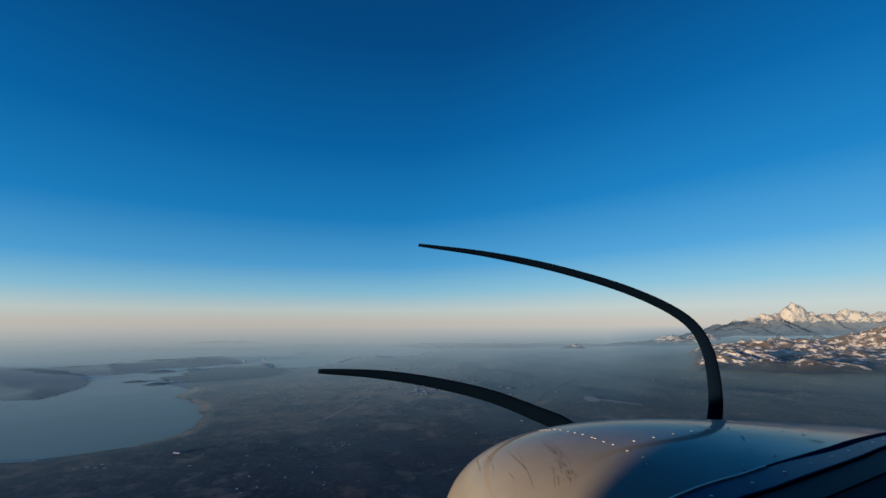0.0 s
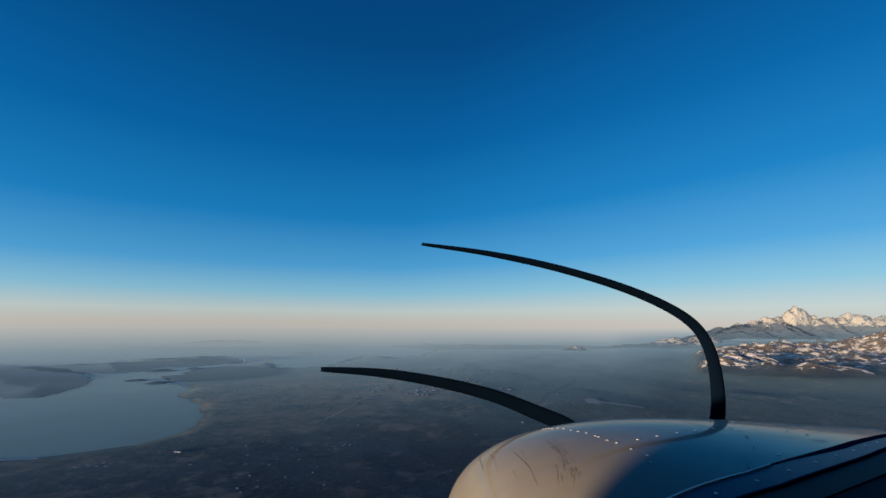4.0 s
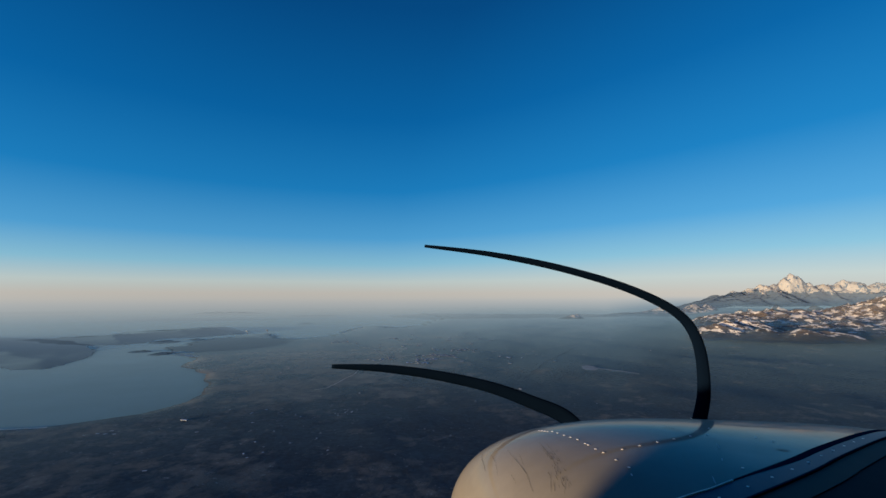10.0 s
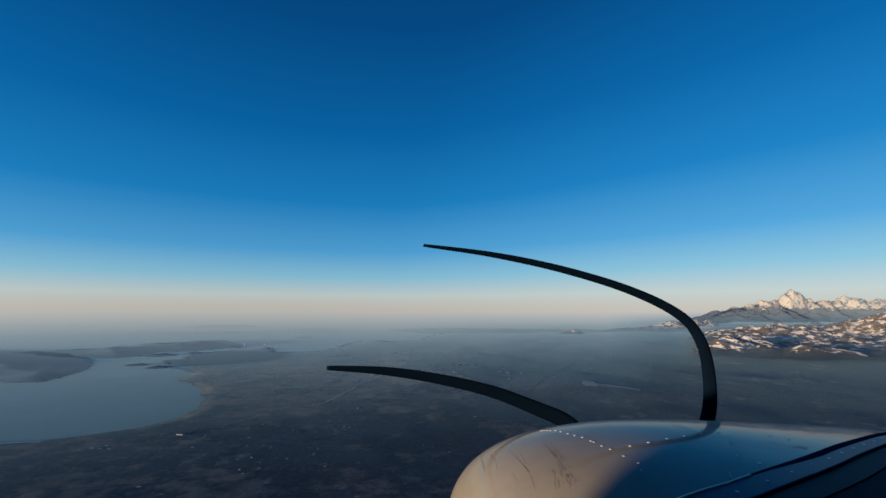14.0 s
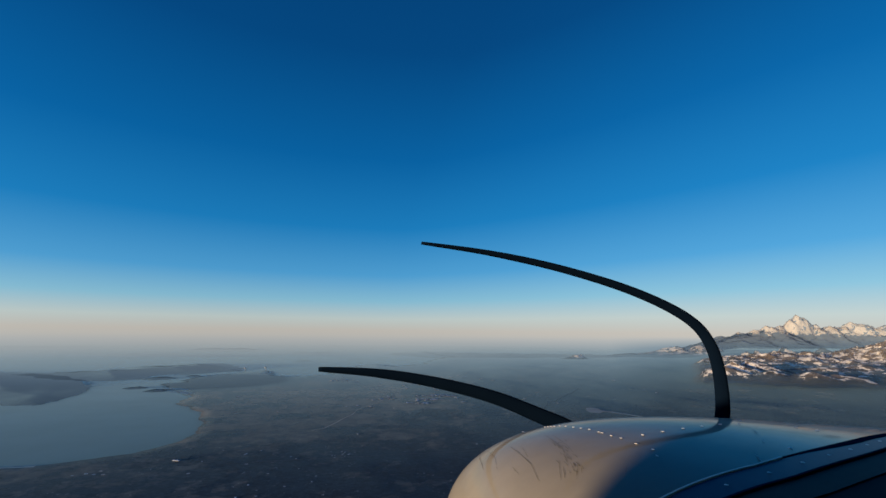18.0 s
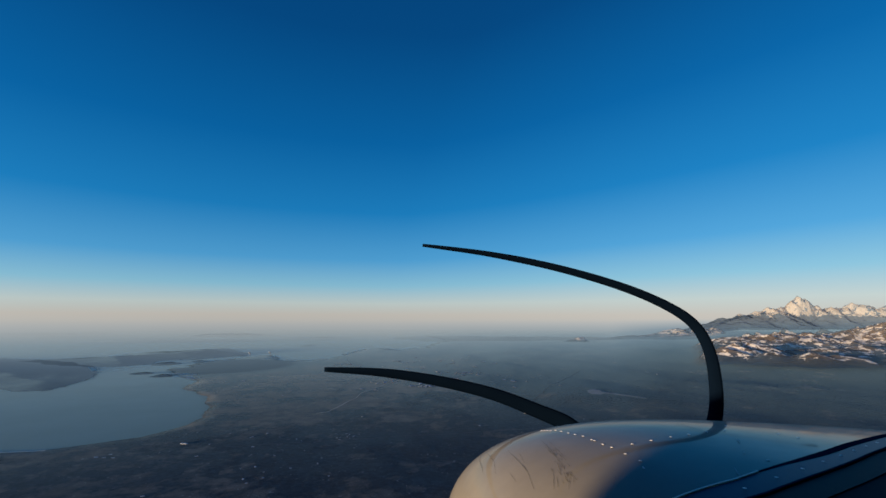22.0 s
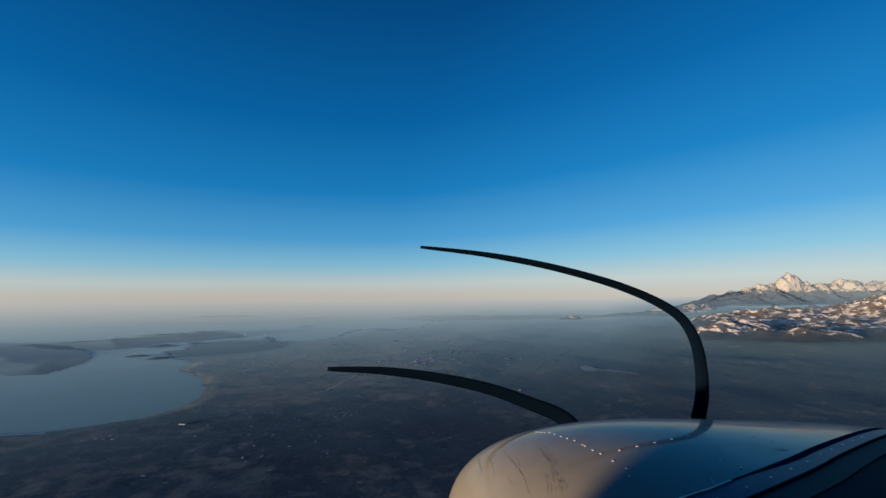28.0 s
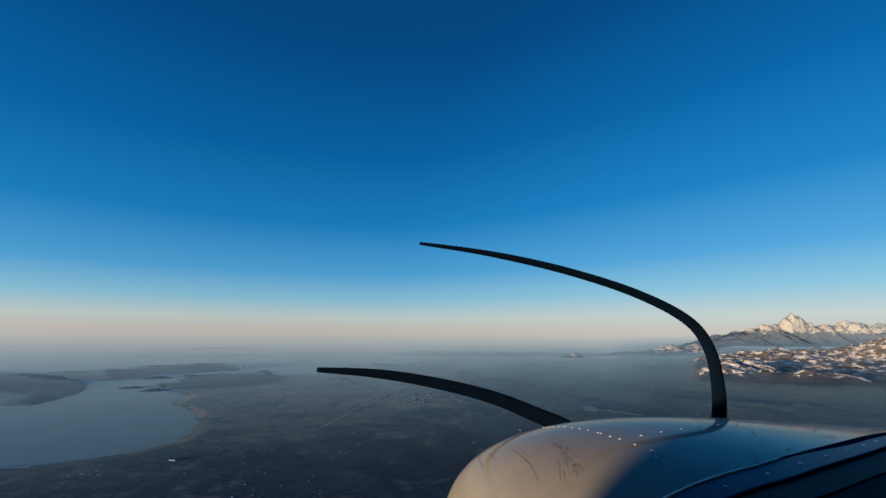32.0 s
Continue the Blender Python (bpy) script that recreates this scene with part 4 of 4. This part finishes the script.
# underside of the nose, and a plain cabin shell that closes the place round the camera
rows, cols = 24, 13
verts, faces = [], []
for i in range(rows):
    v = 0.60 + (NOSE - 0.60) * math.sin((i / (rows - 1)) * math.pi / 2)
    a, b = skin(-1, v), skin(1, v)
    for j in range(cols):
        f = j / (cols - 1)
        p = a.lerp(b, f)
        p.z -= 0.16 * SIZE * math.sin(f * math.pi) ** 0.6 * (1 - 0.5 * i / (rows - 1))
        verts.append(p)
for i in range(rows - 1):
    for j in range(cols - 1):
        faces.append((i * cols + j, (i + 1) * cols + j, (i + 1) * cols + j + 1, i * cols + j + 1))
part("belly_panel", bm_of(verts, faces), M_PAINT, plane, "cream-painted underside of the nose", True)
slab("cabin_front", (-0.99, 0.29, -1.2), (2.47, 0.35, -0.62), "grey wall under the glareshield")
slab("nose_frame", (0.24, 0.36, -1.0), (1.70, 0.58, -0.80), "grey frame between cabin and nose")
# unseen wall, added so that its front edge casts the cowling's shadow
slab("cowling_shade_wall", (-1.06, -1.8, -1.2), (-1.0, -0.09, 0.75), "unseen grey wall added to shade the cowling")
# unseen wall run far forward to keep skylight off the cowling
slab("cowling_shade_wall", (2.48, -1.8, -1.2), (2.54, 1.30, 0.75), "unseen grey wall added to shade the cowling")
slab("cabin_back", (-0.99, -1.86, -1.2), (2.47, -1.81, 0.75), "grey cabin back wall")
# unseen roof, brought forward to hold back skylight from above
slab("cabin_roof", (-1.06, -1.86, 0.76), (2.54, 0.30, 0.82), "grey cabin roof")
slab("cabin_floor", (-0.99, -1.8, -1.2), (2.47, 0.30, -1.14), "grey cabin floor")


# ---- buildings ----
def barn(long, wide, high, roof_rise, label, name="building", cover=M_ROOF):
    root = new(name)
    a, b = long / 2, wide / 2
    bm = bm_of([(-a, -b, -2), (a, -b, -2), (a, b, -2), (-a, b, -2), (-a, -b, high), (a, -b, high), (a, b, high), (-a, b, high), (-a, 0, high + roof_rise), (a, 0, high + roof_rise)],
               [(0, 1, 5, 4), (1, 2, 6, 9, 5), (2, 3, 7, 6), (3, 0, 4, 8, 7), (3, 2, 1, 0)])
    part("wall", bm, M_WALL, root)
    a, b, e = a * 1.05, b * 1.08, 0.12 * high
    top = [(-a, -b, high - e), (a, -b, high - e), (a, 0, high + roof_rise), (-a, 0, high + roof_rise), (-a, b, high - e), (a, b, high - e)]
    bm = bm_of(top + [(x, y, z + e) for x, y, z in top],
               [(6, 7, 8, 9), (9, 8, 11, 10), (3, 2, 1, 0), (4, 5, 2, 3), (0, 1, 7, 6), (5, 4, 10, 11), (1, 2, 8, 7), (2, 5, 11, 8), (0, 6, 9, 3), (3, 9, 10, 4)])
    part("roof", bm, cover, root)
    return tagged(root, label, "building", group="buildings on the plain")


def stand(x, y):
    return float(max(land_height(np.array([x]), np.array([y]))[0][0], 0.2))


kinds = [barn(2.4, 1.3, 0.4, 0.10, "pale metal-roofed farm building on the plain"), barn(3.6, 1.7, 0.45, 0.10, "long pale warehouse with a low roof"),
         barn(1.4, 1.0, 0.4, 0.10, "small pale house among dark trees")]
dice = random.Random(7)
towns = [(-42, 887, 22, 14, 16), (-27, 933, 26, 18, 20), (-5, 992, 30, 22, 20), (28, 1092, 50, 40, 20), (-108, 525, 14, 14, 12), (-320, 443, 16, 10, 7), (-280, 1289, 40, 30, 10),
         (-108, 949, 60, 40, 8), (-146, 839, 40, 25, 6), (-139, 1367, 160, 60, 14), (133, 949, 60, 50, 6), (-240, 520, 120, 60, 12), (-150, 420, 120, 70, 12), (150, 600, 140, 90, 6),
         (-180, 900, 260, 260, 14), (-120, 1250, 300, 200, 14), (150, 1400, 300, 250, 10)]
count = 0
for tx, ty, sx, sy, many in towns:
    for _ in range(many):
        x, y = tx + dice.gauss(0, 0.5) * sx, ty + dice.gauss(0, 0.5) * sy
        if land_height(np.array([x]), np.array([y]))[0][0] < 0.6:
            continue
        m = pose(x, y, stand(x, y), 0, 0, dice.choice((20, 22, 110, 112, 65)) + dice.uniform(-4, 4))
        kind = kinds[dice.choice((0, 0, 1, 2, 2))]
        if y < 620:
            m = m @ Matrix.Diagonal((0.45, 0.45, 0.35, 1))
        elif y > 850:
            m = m @ Matrix.Diagonal((1.7, 1.7, 0.8, 1))
        if count < 3:
            kinds[count].matrix_world = m
        else:
            copy_thing(kind, m)
        count += 1
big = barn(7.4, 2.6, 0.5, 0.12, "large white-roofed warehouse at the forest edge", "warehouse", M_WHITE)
big.matrix_world = pose(-267, 491, stand(-267, 491), 0, 0, -14)


def plume(x, y, high, lean, seed):
    """Steam rising from a works stack: a leaning column of billows on a short chimney."""
    root = new("works_stack")
    bm = bmesh.new()
    bmesh.ops.create_cone(bm, cap_ends=True, segments=12, radius1=1.6, radius2=1.1, depth=8, matrix=Matrix.Translation((0, 0, 4)))
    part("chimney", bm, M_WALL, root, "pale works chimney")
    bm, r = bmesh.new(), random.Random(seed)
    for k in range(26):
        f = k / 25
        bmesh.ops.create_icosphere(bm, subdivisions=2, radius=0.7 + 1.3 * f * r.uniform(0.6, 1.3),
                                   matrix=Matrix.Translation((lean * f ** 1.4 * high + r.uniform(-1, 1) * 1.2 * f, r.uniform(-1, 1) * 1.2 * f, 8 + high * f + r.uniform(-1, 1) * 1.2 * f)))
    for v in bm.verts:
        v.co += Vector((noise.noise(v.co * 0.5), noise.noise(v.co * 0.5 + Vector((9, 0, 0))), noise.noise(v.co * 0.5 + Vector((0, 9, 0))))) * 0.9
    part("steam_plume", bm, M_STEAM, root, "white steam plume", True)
    root.location = (x, y, 0.8)
    return tagged(root, "works chimney with a white steam plume by the bay", "chimney", group="works by the bay")


plume(-644, 1540, 3, -1.6, 1)
plume(-585, 1560, 4, -1.0, 2)


# ---- woods ----
def woods(count, seed):
    """Conifer woods on the near lowland: a small five-sided crown for each tree, thick in patches."""
    r = np.random.default_rng(seed)
    reach, way = 290 * (820 / 290) ** r.random(count * 4), np.radians(r.uniform(-47, 47, count * 4))
    x, y = reach * np.sin(way), reach * np.cos(way)
    z, cover = land_height(x, y)
    thick = fbm(x, y, 85, 5, 77) + 0.5 * (fbm(x, y, 16, 3, 78) - 0.5) - 0.25 * smooth(0.35, 0.7, cover) + 0.16 * (r.random(count * 4) - 0.5) + 0.10 * deep_woods(x, y) - 0.14 * open_fields(x, y)
    keep = (z > 0.9) & (thick > 0.49) & (inside(x, y, LAKE) < -4)
    x, y, z = x[keep][:count], y[keep][:count], z[keep][:count]
    n = len(x)
    high, wide = r.uniform(0.06, 0.13, n), r.uniform(0.34, 0.66, n)
    turn = r.uniform(0, 6.28, n)
    verts = np.empty((n, 6, 3))
    for k in range(5):
        a = turn + k * 2 * math.pi / 5
        verts[:, k] = np.stack([x + wide * np.cos(a), y + wide * np.sin(a), z - 0.1], 1)
    verts[:, 5] = np.stack([x, y, z + high], 1)
    base = np.arange(n)[:, None] * 6
    faces = np.concatenate([base + np.array([[k, (k + 1) % 5, 5]]) for k in range(5)])
    ob = new("conifer_woods", mesh_of("conifer_woods", verts.reshape(-1, 3).tolist(), faces.tolist(), M_TREES, False))
    return tagged(ob, "dark conifer woods scattered over the lowland", "forest", kind="stuff")


woods(90000, 5)
